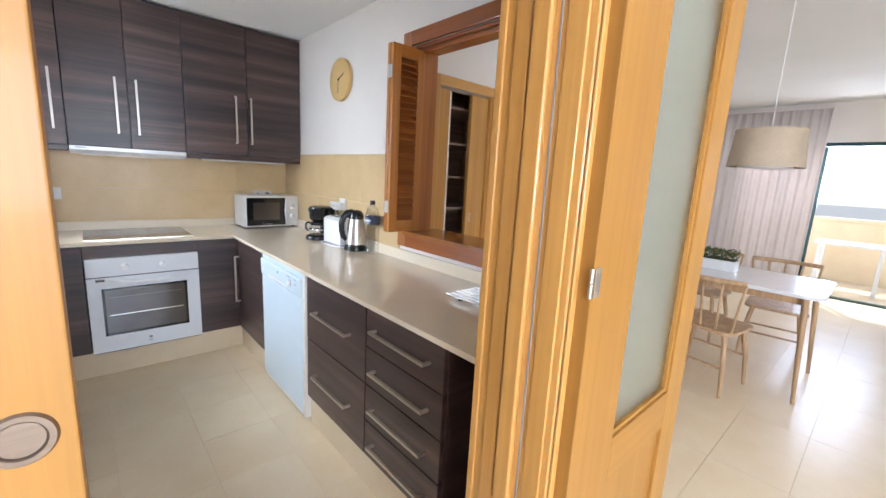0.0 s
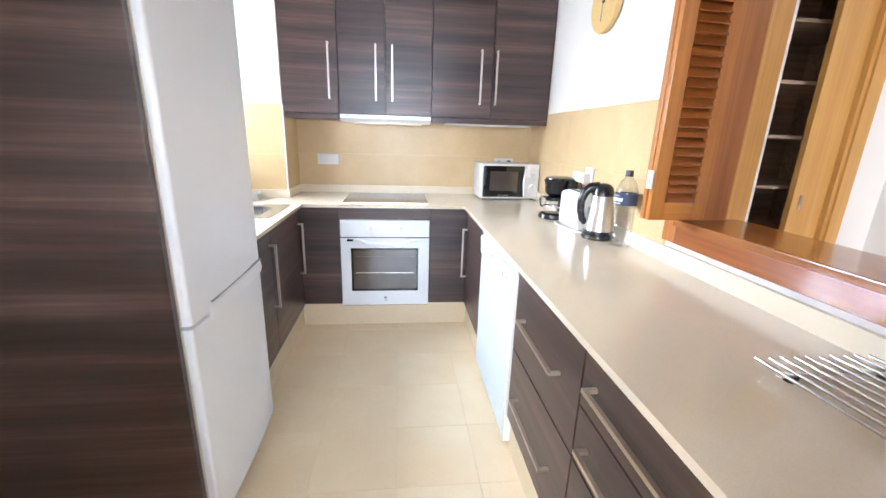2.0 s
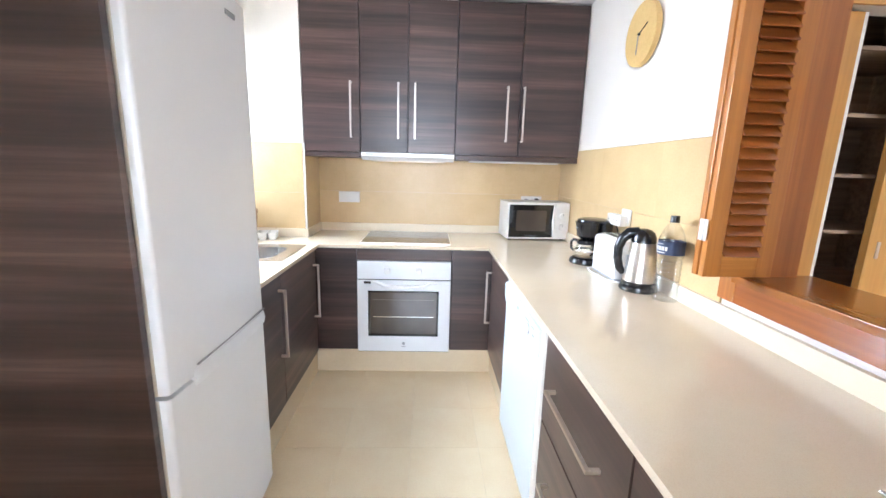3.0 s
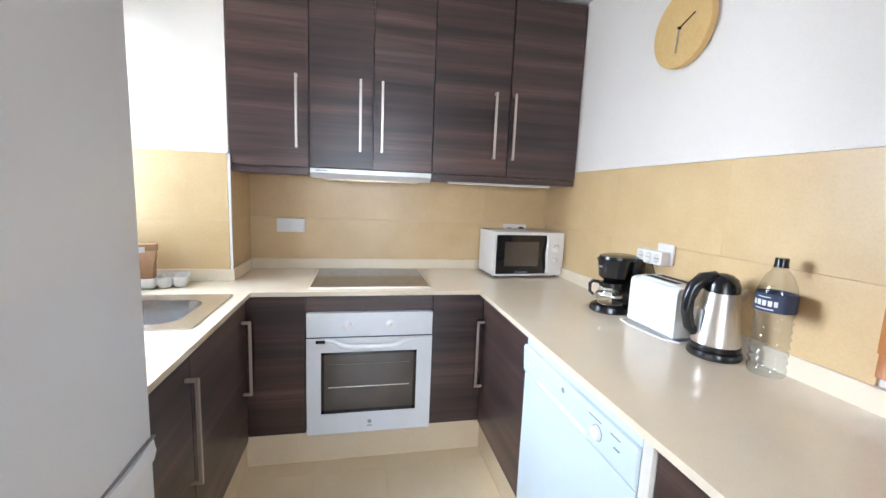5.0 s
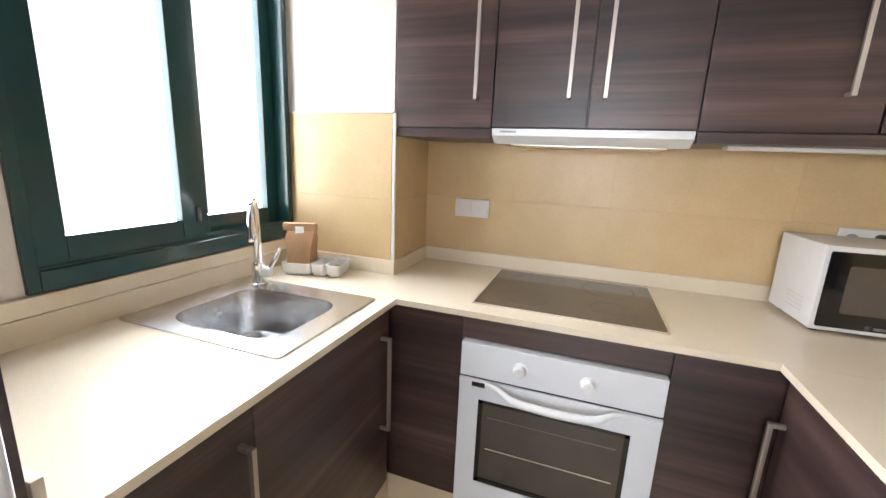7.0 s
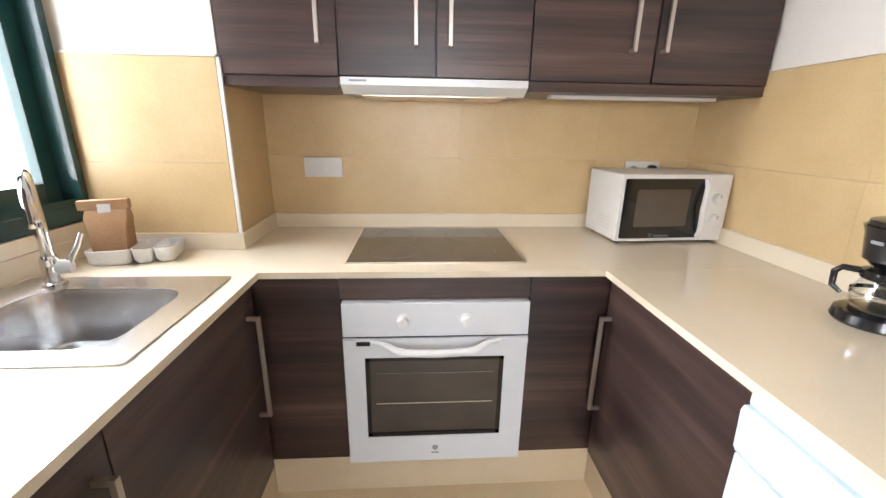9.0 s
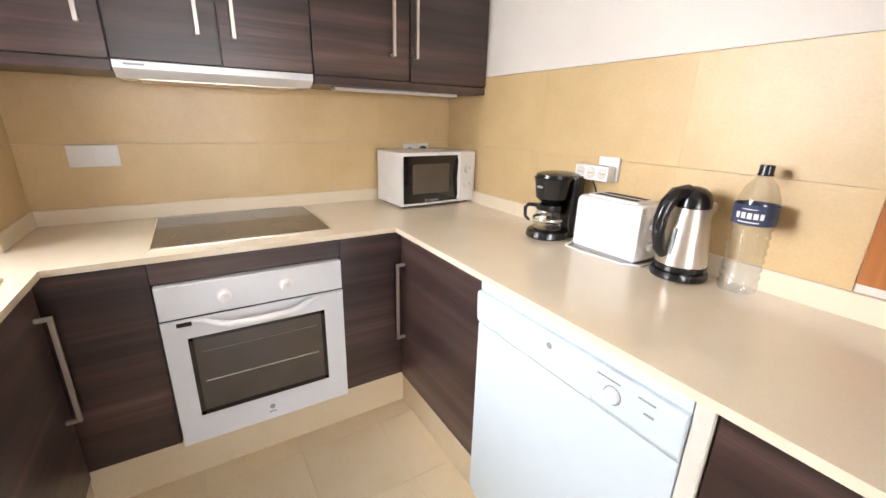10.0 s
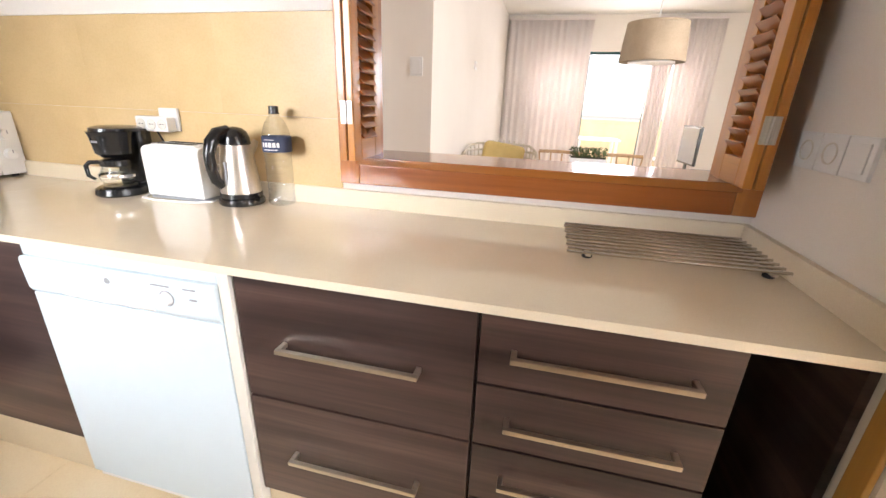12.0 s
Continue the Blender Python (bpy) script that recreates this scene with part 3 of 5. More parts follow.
    o.location.z += 0.008


def hob():
    h = thing("hob", (0.295, 3.35, WT), "dark glass ceramic hob set in the worktop", "hob")
    part("glass", prism(bmesh.new(), rounded(0.01, 3.125, 0.59, 3.585, 0.006, 2), "z", WT - 0.002, WT + 0.005, 0.001), HOB, h)
    part("rim", boxes((0.006, 3.121, WT, 0.594, 3.126, WT + 0.0045), (0.006, 3.584, WT, 0.594, 3.589, WT + 0.0045), (0.006, 3.126, WT, 0.0105, 3.584, WT + 0.0045), (0.5895, 3.126, WT, 0.594, 3.584, WT + 0.0045)), STEEL, h, "thin steel rim")
    for x, y, r in ((0.155, 3.245, 0.085), (0.15, 3.475, 0.07), (0.445, 3.25, 0.07), (0.44, 3.47, 0.09)):
        part("cooking_zone", lathe(bmesh.new(), [(r - 0.0012, 0.0050), (r - 0.0012, 0.0053), (r + 0.0012, 0.0053), (r + 0.0012, 0.0050)], (x, y, WT), 48), HOBLINE, h, "faint printed ring")
    part("touch_controls", boxes(*[(0.27 + 0.022 * i, 3.138, WT + 0.0045, 0.282 + 0.022 * i, 3.146, WT + 0.0054) for i in range(4)]), HOBLINE, h)


def dishwasher():
    d = thing("dishwasher", (1.1, 2.17, 0.0), "white freestanding dishwasher under the worktop", "dishwasher")
    y0, y1, f = 1.866, 2.484, 0.846
    part("body", boxes((f + 0.03, y0, 0.03, 1.42, y1, WB - 0.003)), CREAM_P, d)
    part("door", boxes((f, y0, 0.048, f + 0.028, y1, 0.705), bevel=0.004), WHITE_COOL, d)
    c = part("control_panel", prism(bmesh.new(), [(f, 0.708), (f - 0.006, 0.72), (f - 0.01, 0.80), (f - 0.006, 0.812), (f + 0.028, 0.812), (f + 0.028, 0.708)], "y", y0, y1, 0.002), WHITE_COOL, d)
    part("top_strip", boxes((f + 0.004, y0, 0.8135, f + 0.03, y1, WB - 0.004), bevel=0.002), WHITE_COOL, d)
    part("grip", prism(bmesh.new(), [(f - 0.004, 0.712), (f - 0.010, 0.722), (f - 0.010, 0.730), (f - 0.004, 0.734)], "y", 2.06, 2.36, 0.001), WHITE_P, c)
    part("dial", lathe(bmesh.new(), [(0, -0.012), (0.013, -0.012), (0.016, -0.01), (0.018, 0)], (f - 0.008, 2.01, 0.76), 22, axis="x"), WHITE_P, c)
    part("dial_ring", tube(bmesh.new(), [(f - 0.0095, 2.01 + 0.02 * math.cos(a * math.tau / 28), 0.76 + 0.02 * math.sin(a * math.tau / 28)) for a in range(28)], 0.0012, 6, True), GREY, c)
    for a, b, h in ((1.995, 2.05, 0.792), (1.92, 1.955, 0.792), (1.92, 1.94, 0.765)):
        part("print", boxes((f - 0.0115, a, h, f - 0.0085, b, h + 0.003)), GREY, c)
    part("badge", lathe(bmesh.new(), [(0, -0.002), (0.007, -0.002), (0.009, 0)], (f - 0.009, 2.19, 0.782), 18, axis="x"), GREY, c)
    part("badge", lathe(bmesh.new(), [(0, -0.002), (0.007, -0.002), (0.009, 0)], (f - 0.009, 2.44, 0.755), 18, axis="x"), WHITE_P, c)
    part("toe_panel", boxes((f + 0.012, y0 + 0.01, 0.02, f + 0.029, y1 - 0.01, 0.0465)), WHITE_P, d)
    for y in (1.9, 2.45):
        part("foot", lathe(bmesh.new(), [(0, 0), (0.016, 0), (0.016, 0.008), (0.008, 0.01), (0.008, 0.032), (0, 0.032)], (0.90, y, 0), 14), BLACK_M, d)
    part("side_trim", boxes((f + 0.002, 1.832, 0.03, f + 0.055, 1.864, WB - 0.004), bevel=0.003), CREAM_P, d, "cream filler strip")


def fridge():
    f = thing("fridge_freezer", (-0.5, 1.78, 0.0), "tall white fridge freezer with two doors", "fridge")
    y0, y1 = 1.496, 2.078
    part("body", boxes((-0.85, y0 + 0.004, 0.03, -0.290, y1 - 0.004, 1.86), bevel=0.006), FRIDGE_W, f)

    def door(z0, z1):
        out = [(-0.258, y0), (-0.258, y1), (-0.199, y1)]
        for k in range(9):
            s = k / 8
            out.append((-0.193 + 0.011 * math.sin(math.pi * s) ** 0.7, y1 - 0.006 - s * (y1 - y0 - 0.012)))
        out.append((-0.200, y0))
        return part("door", prism(bmesh.new(), out, "z", z0, z1, 0.004), FRIDGE_W, f)
    lo, hi = door(0.06, 0.768), door(0.778, 1.868)
    part("gasket", boxes((-0.2905, y0 + 0.003, 0.07, -0.2575, y1 - 0.006, 1.86)), CREAM_P, f, "cream rubber door seal")
    for d, z0, z1 in ((lo, 0.062, 0.766), (hi, 0.780, 1.866)):
        part("edge_strip", boxes((-0.238, y0 - 0.0025, z0, -0.218, y0 - 0.0003, z1), bevel=0.0008), CREAM_P, d, "cream strip along the door edge")
    g = bmesh.new()
    rows = [(y0 + 0.10, -0.188, 0.0), (y0 + 0.12, -0.181, 0.004), (y0 + 0.30, -0.1765, 0.006), (y1 - 0.10, -0.1775, 0.006), (y1 - 0.012, -0.186, 0.004)]
    rings = []
    for y, x, d in rows:
        rings.append([g.verts.new((px, y, pz)) for px, pz in ((-0.196, 0.742 + d), (x, 0.748 + d), (x + 0.005, 0.770 + d), (x, 0.796 + d), (-0.196, 0.800 + d))])
    for a, b in zip(rings, rings[1:]):
        for k in range(5):
            g.faces.new((a[k], a[(k + 1) % 5], b[(k + 1) % 5], b[k]))
    g.faces.new(rings[0]), g.faces.new(list(reversed(rings[-1])))
    part("grip", g, FRIDGE_W, lo, "moulded white grip along the door joint")
    # grey strip on the door front draws the shade over the grip
    part("grip_gap", boxes((-0.187, y0 + 0.115, 0.8065, -0.180, y1 - 0.014, 0.8105)), GREY, hi, "grey strip painted as shade above the grip")
    part("badge", boxes((-0.1905, 1.92, 1.80, -0.181, 1.98, 1.815)), GREY, hi)
    part("foot", boxes((-0.29, y0 + 0.03, 0, -0.25, y0 + 0.07, 0.032)), BLACK_M, f)
    part("foot", boxes((-0.29, y1 - 0.07, 0, -0.25, y1 - 0.03, 0.032)), BLACK_M, f)


def tall_panel(y0, y1, x1, label):
    p = thing("tall_panel", (-0.6, (y0 + y1) / 2, 0), label, "panel", "fridge housing panels")
    part("board", boxes((XL + 0.004, y0, 0, x1, y1, 2.385), bevel=0.001), DARK, p)


tall_panel(1.468, 1.488, -0.221, "tall dark wenge end panel beside the fridge")
tall_panel(2.086, 2.104, -0.246, "tall dark wenge panel between fridge and worktop")
oven(), hob(), dishwasher(), fridge()


def window():
    x = XL - 0.045
    w = tagged(new("window_1"), "dark green aluminium sliding window above the sink", "window", kind="structure")
    w.location = (XL, 2.86, WZ0)

    def ring(y0, y1, z0, z1, a, b, t, tb):
        return boxes((a, y0, z0, b, y0 + t, z1), (a, y1 - t, z0, b, y1, z1), (a, y0 + t, z0, b, y1 - t, z0 + tb), (a, y0 + t, z1 - t, b, y1 - t, z1), bevel=0.003)
    part("window_frame", ring(WY0, WY1, WZ0, WZ1, x - 0.05, XL + 0.012, 0.028, 0.052), GREEN, w)
    for y0, y1, dx in ((WY0 + 0.025, 2.885, 0.018), (2.862, WY1 - 0.008, -0.02)):
        s = part("sash", ring(y0, y1, WZ0 + 0.05, WZ1 - 0.026, x + dx - 0.014, x + dx + 0.018, 0.075, 0.075), GREEN, w)
        p = part("pane", boxes((x + dx - 0.002, y0 + 0.074, WZ0 + 0.124, x + dx + 0.002, y1 - 0.074, WZ1 - 0.1)), GLASS, s)
        p.visible_shadow = False
    part("track", boxes((x - 0.02, WY0 + 0.03, WZ0 + 0.052, XL + 0.004, WY1 - 0.03, WZ0 + 0.058), (XL - 0.012, WY0 + 0.03, WZ0 + 0.052, XL - 0.008, WY1 - 0.03, WZ0 + 0.07)), GREEN, w)
    part("latch", boxes((x + 0.036, 2.855, 1.10, x + 0.046, 2.872, 1.15), bevel=0.003), BLACK, w, "black sliding latch")
    part("window_sill", boxes((XL - 0.02, 2.116, WT + 0.066, XL + 0.02, YC - 0.004, WZ0 - 0.002), bevel=0.002), STONE, w, "cream stone sill")


window()


def unseen_window():
    # added window, out of view, to go with the lamp to the south
    w = tagged(new("window_3"), "unseen dark green framed window added behind the camera", "window", kind="structure")
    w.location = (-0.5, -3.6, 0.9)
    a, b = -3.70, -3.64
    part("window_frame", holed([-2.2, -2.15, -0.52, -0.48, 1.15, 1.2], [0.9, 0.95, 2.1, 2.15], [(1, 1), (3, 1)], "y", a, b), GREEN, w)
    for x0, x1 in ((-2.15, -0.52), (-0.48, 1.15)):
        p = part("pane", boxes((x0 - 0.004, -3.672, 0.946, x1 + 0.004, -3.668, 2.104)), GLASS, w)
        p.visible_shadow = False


unseen_window()


# plain white board stands in for the overbright sky outside
structure("backdrop", boxes((-9.1, -6, -2.9, -9.0, 16, 9)), speckled("white_sky_glare", (0.86, 0.87, 0.88), (0.9, 0.9, 0.9), (0.98, 0.98, 0.98), 0.9, 2), "white board painted as sky glare beyond the kitchen window", "backdrop")

# ---------------------------------------------------------------- serving hatch and its shutters


def hatch():
    h = tagged(new("window_2"), "varnished red wood serving hatch with a deep sill", "serving hatch", kind="structure")
    h.location = (XR, 1.19, HZ0)
    y0, y1, z0, z1, w = HY0, HY1, HZ0, HZ1, 0.072
    a, b = XR - 0.024, XR - 0.002
    part("casing", boxes((a, y0 - w, z0 - w, b, y0, z1 + w), bevel=0.004), CHERRY, h)
    part("casing", boxes((a, y1, z0 - w, b, y1 + w, z1 + w), bevel=0.004), CHERRY, h)
    part("casing", boxes((a, y0, z1, b, y1, z1 + w), bevel=0.004), CHERRY_Y, h)
    part("casing", boxes((a, y0, z0 - w, b, y1, z0 - 0.004), bevel=0.004), CHERRY_Y, h)
    part("lining", boxes((XR - 0.002, y0 + 0.001, z0, XR + 0.155, y0 + 0.018, z1 - 0.001)), CHERRY, h)
    part("lining", boxes((XR - 0.002, y1 - 0.018, z0, XR + 0.155, y1 - 0.001, z1 - 0.001)), CHERRY, h)
    part("lining", boxes((XR - 0.002, y0 + 0.018, z1 - 0.018, XR + 0.155, y1 - 0.018, z1 - 0.001)), CHERRY_Y, h)
    part("inner_stop", boxes((XR + 0.02, y0 + 0.018, z1 - 0.04, XR + 0.05, y1 - 0.018, z1 - 0.018), bevel=0.003), CHERRY_Y, h)
    part("sill", boxes((XR - 0.034, y0 - 0.01, z0 - 0.004, XR + 0.23, y1 + 0.01, z0 + 0.022), bevel=0.005), SILL_Y, h, "wide polished wooden sill")
    part("far_casing", boxes((XR + 0.152, y0 - w, z0 - 0.06, XR + 0.17, y0, z1 + w), (XR + 0.152, y1, z0 - 0.06, XR + 0.17, y1 + w, z1 + w), (XR + 0.152, y0, z1, XR + 0.17, y1, z1 + w), bevel=0.003), CHERRY, h)


hatch()


def shutter_leaf(width, height):
    """A louvred leaf in its own place: along +x from the hinge, faces to -y and +y."""
    s = thing("shutter", (0, 0, 0), "varnished wooden louvred shutter, folded open", "shutter", "hatch shutters")
    t, st = 0.011, 0.052
    for x in (0, width - st):
        part("stile", boxes((x, -t, 0, x + st, t, height), bevel=0.0025), SHUT, s)
    part("rail", boxes((st, -t, 0, width - st, t, 0.07), bevel=0.0025), SHUT_X, s)
    part("rail", boxes((st, -t, height - 0.06, width - st, t, height), bevel=0.0025), SHUT_X, s)
    n = 27
    step = (height - 0.13) / n
    slat = None
    for k in range(n):
        z = 0.07 + step * (k + 0.5)
        if slat is None:
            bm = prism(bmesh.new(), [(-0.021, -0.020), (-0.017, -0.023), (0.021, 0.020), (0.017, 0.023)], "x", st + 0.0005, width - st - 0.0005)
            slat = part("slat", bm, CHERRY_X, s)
            slat.location = (0, 0, z)
        else:
            o = slat.copy()
            scene.collection.objects.link(o)
            o.location = (0, 0, z)
    return s


leaf = shutter_leaf(0.216, HZ1 - HZ0 - 0.06)
z = HZ0 + 0.03
leaf.location = (1.268, 1.712, z)
leaf.rotation_euler = (0, 0, radians(1.5))
copy_thing(leaf, pose(1.265, 1.737, z, 0, 0, 2))
copy_thing(leaf, pose(1.270, 0.658, z, 0, 0, -1.5))
copy_thing(leaf, pose(1.265, 0.633, z, 0, 0, -2))


def hinge_plate(x, y, z, face):
    h = thing("hinge", (x, y, z), "small nickel hinge on the shutter edge", "hinge", "shutter hinges")
    part("plate", boxes((x - 0.003, y - 0.018, z - 0.032, x - 0.0005, y - 0.002, z + 0.032), (x - 0.003, y + 0.002, z - 0.032, x - 0.0005, y + 0.018, z + 0.032), bevel=0.0008), PLATE, h)
    part("knuckle", tube(bmesh.new(), [(x - 0.003, y, z - 0.032), (x - 0.003, y, z + 0.032)], 0.004, 10), PLATE, h)


for y in (1.722, 0.648):
    for z in (1.2, 1.9):
        hinge_plate(1.2655, y, z, 1)

# ---------------------------------------------------------------- double door


def profile_strip(name, rows, mat, parent):
    bm = bmesh.new()
    for r in rows:
        box(bm, *r, bevel=min(0.006, min(abs(r[3] - r[0]), abs(r[4] - r[1])) * 0.4), seg=3)
    return part(name, bm, mat, parent)


def door_frame():
    f = tagged(new("door_1"), "varnished pine double door frame with stepped mouldings", "door frame", kind="structure")
    f.location = (0.74, 0.4, 0)
    profile_strip("jamb", [(0.74, YS0 - 0.004, 0, 0.7705, 0.52, 2.098)], PINE, f)
    profile_strip("stop", [(0.724, 0.375, 0, 0.741, 0.42, 2.08)], PINE, f)
    profile_strip("stop", [(0.734, 0.43, 0, 0.741, 0.47, 2.08)], PINE, f)
    for ya, yb in ((0.30, 0.345), (0.496, 0.516)):
        profile_strip("moulding", [(0.734, ya, 0, 0.741, yb, 2.08)], PINE, f)
    part("seal", boxes((0.7375, 0.3585, 0, 0.7425, 0.362, 2.08)), GREY, f, "thin grey seal in the jamb groove")
    profile_strip("casing", [(0.772, 0.5185, 0, 0.7935, 0.53, 2.15)], PINE, f)
    profile_strip("casing", [(0.80, YS1 + 0.001, 0, 0.85, YS1 + 0.012, 0.84)], PINE, f)
    profile_strip("casing", [(0.742, YS0 - 0.012, 0, 0.82, YS0 - 0.0045, 2.15)], PINE, f)
    profile_strip("jamb", [(-0.778, YS0 - 0.004, 0, -0.75, 0.52, 2.098)], PINE, f)
    profile_strip("head", [(-0.75, YS0 - 0.004, 2.07, 0.74, 0.52, 2.098)], PINE_X, f)


door_frame()


def glazed_leaf(width, height, wide=0.125):
    """A glazed leaf along +x from its hinge, with its middle plane at y = 0."""
    d = thing("glazed_door", (0, 0, 0), "varnished pine door leaf with frosted glass, standing open", "door", "double door leaves")
    t, st = 0.02, 0.125
    part("stile", boxes((0, -t, 0.01, wide, t, height), bevel=0.003), SHADED_PINE, d)
    part("stile", boxes((width - st, -t, 0.01, width, t, height), bevel=0.003), SHADED_PINE, d)
    part("rail", boxes((wide, -t, height - 0.125, width - st, t, height), bevel=0.003), SHADED_PINE_X, d)
    part("rail", boxes((wide, -t, 0.01, width - st, t, 0.25), bevel=0.003), SHADED_PINE_X, d)
    part("rail", boxes((wide, -t, 0.64, width - st, t, 0.765), bevel=0.003), SHADED_PINE_X, d)
    part("panel", boxes((wide - 0.004, -0.009, 0.25, width - st + 0.004, 0.009, 0.64), bevel=0.003), SHADED_PINE, d)
    z0, z1 = 0.765, height - 0.125
    part("glass", boxes((wide - 0.003, -0.004, z0, width - st + 0.003, 0.004, z1)), FROST, d, "frosted glass pane")
    b = 0.014
    part("bead", boxes((wide, -0.014, z0, wide + b, 0.014, z1), (width - st - b, -0.014, z0, width - st, 0.014, z1), (wide + b, -0.014, z0, width - st - b, 0.014, z0 + b), (wide + b, -0.014, z1 - b, width - st - b, 0.014, z1), bevel=0.003), SHADED_PINE, d)
    return d


leaf = glazed_leaf(0.69, 2.06, 0.20)
leaf.location = (0.757, 0.262, 0)
shut = glazed_leaf(0.722, 2.06)
shut.location = (-0.716, 0.32, 0)
shut["label"] = "varnished pine door leaf with frosted glass, closed"
PX, PZ = -0.028, 1.160
pull = thing("flush_pull", (PX, 0.30, PZ), "round brushed steel flush pull in the door stile", "door pull")
part("ring", lathe(bmesh.new(), [(0.0145, 0.0), (0.0165, -0.003), (0.021, -0.003), (0.023, 0.0)], (PX, 0.30, PZ), 32, axis="y"), PULL, pull)
part("cup", lathe(bmesh.new(), [(0, -0.0004), (0.0148, -0.0004), (0.0153, -0.0018)], (PX, 0.30, PZ), 32, axis="y"), PULL, pull, "shallow recessed cup")
for z in (0.35, 1.19, 1.85):
    h = thing("hinge", (0.748, 0.26, z), "nickel door hinge between the leaf and the pine jamb", "hinge", "door hinges")
    part("plate", boxes((0.760, 0.2385, z - 0.030, 0.782, 0.2415, z + 0.030), bevel=0.0008), PLATE, h)
    part("knuckle", tube(bmesh.new(), [(0.751, 0.243, z - 0.030), (0.751, 0.243, z - 0.001)], 0.0045, 12), PLATE, h)
    part("knuckle", tube(bmesh.new(), [(0.751, 0.243, z + 0.001), (0.751, 0.243, z + 0.030)], 0.0045, 12), PLATE, h)
    for dz in (-0.022, 0.022):
        part("screw", lathe(bmesh.new(), [(0, -0.0015), (0.003, -0.0012), (0.0035, 0)], (0.772, 0.2385, z + dz), 10, axis="y"), STEEL, h)

# ---------------------------------------------------------------- things on the worktop


def microwave():
    m = thing("microwave", (1.22, 3.49, WT), "white microwave oven with a black glass door", "microwave")
    x0, x1, f, b, z0, z1 = 0.988, 1.43, 3.345, 3.605, WT + 0.012, WT + 0.268
    part("body", boxes((x0, f + 0.02, z0, x1, b, z1), bevel=0.005), WHITE_P, m)
    part("control_panel", boxes((1.333, f, z0, x1, f + 0.022, z1), bevel=0.004), WHITE_P, m)
    d = part("door", boxes((x0, f + 0.002, z0, 1.331, f + 0.022, z1), bevel=0.003), WHITE_P, m, "white door with a black glass front")
    part("door_glass", prism(bmesh.new(), rounded(x0 + 0.012, z0 + 0.012, 1.329, z1 - 0.016, 0.006, 3), "y", f - 0.001, f + 0.006, 0.001), BLACKGLASS, d, "black glass front")
    # paler than the door glass: reflections are put into the window's colour
    part("door_window", prism(bmesh.new(), rounded(1.05, z0 + 0.058, 1.265, z1 - 0.055, 0.008, 3), "y", f - 0.0022, f + 0.004), OVENGLASS, d, "perforated see-through window, paler for painted reflections")
    g = bmesh.new()
    tube(g, [(1.320, f - 0.002, z0 + 0.018), (1.316, f - 0.022, z0 + 0.045), (1.306, f - 0.03, (z0 + z1) / 2), (1.316, f - 0.022, z1 - 0.045), (1.320, f - 0.002, z1 - 0.018)], [0.007, 0.010, 0.011, 0.010, 0.007], 12)
    part("handle", g, WHITE_P, d, "curved white handle")
    for z in (z0 + 0.085, z0 + 0.165):
        k = part("knob", lathe(bmesh.new(), [(0, -0.02), (0.016, -0.02), (0.02, -0.017), (0.022, 0)], (1.379, f, z), 24, axis="y"), WHITE_P, m)
        part("pointer", boxes((1.3775, f - 0.0215, z + 0.003, 1.3805, f - 0.0195, z + 0.017)), GREY, k)
    part("mark", boxes((1.14, f - 0.001, z0 + 0.018, 1.2, f + 0.002, z0 + 0.026), (1.12, f - 0.001, z0 + 0.016, 1.135, f + 0.002, z0 + 0.03)), GREY, d)
    vents = bmesh.new()
    for i in range(4):
        for j in range(6):
            box(vents, x0 - 0.0006, f + 0.06 + 0.016 * j, z0 + 0.035 + 0.014 * i, x0 + 0.002, f + 0.071 + 0.016 * j, z0 + 0.039 + 0.014 * i)
    part("vent_slots", vents, CREAM_P, m)
    for x in (x0 + 0.03, x1 - 0.03):
        for y in (f + 0.04, b - 0.04):
            part("foot", lathe(bmesh.new(), [(0, 0), (0.012, 0), (0.012, 0.013), (0, 0.013)], (x, y, WT), 12), BLACK_M, m)
    m.rotation_euler = (0, 0, radians(3))


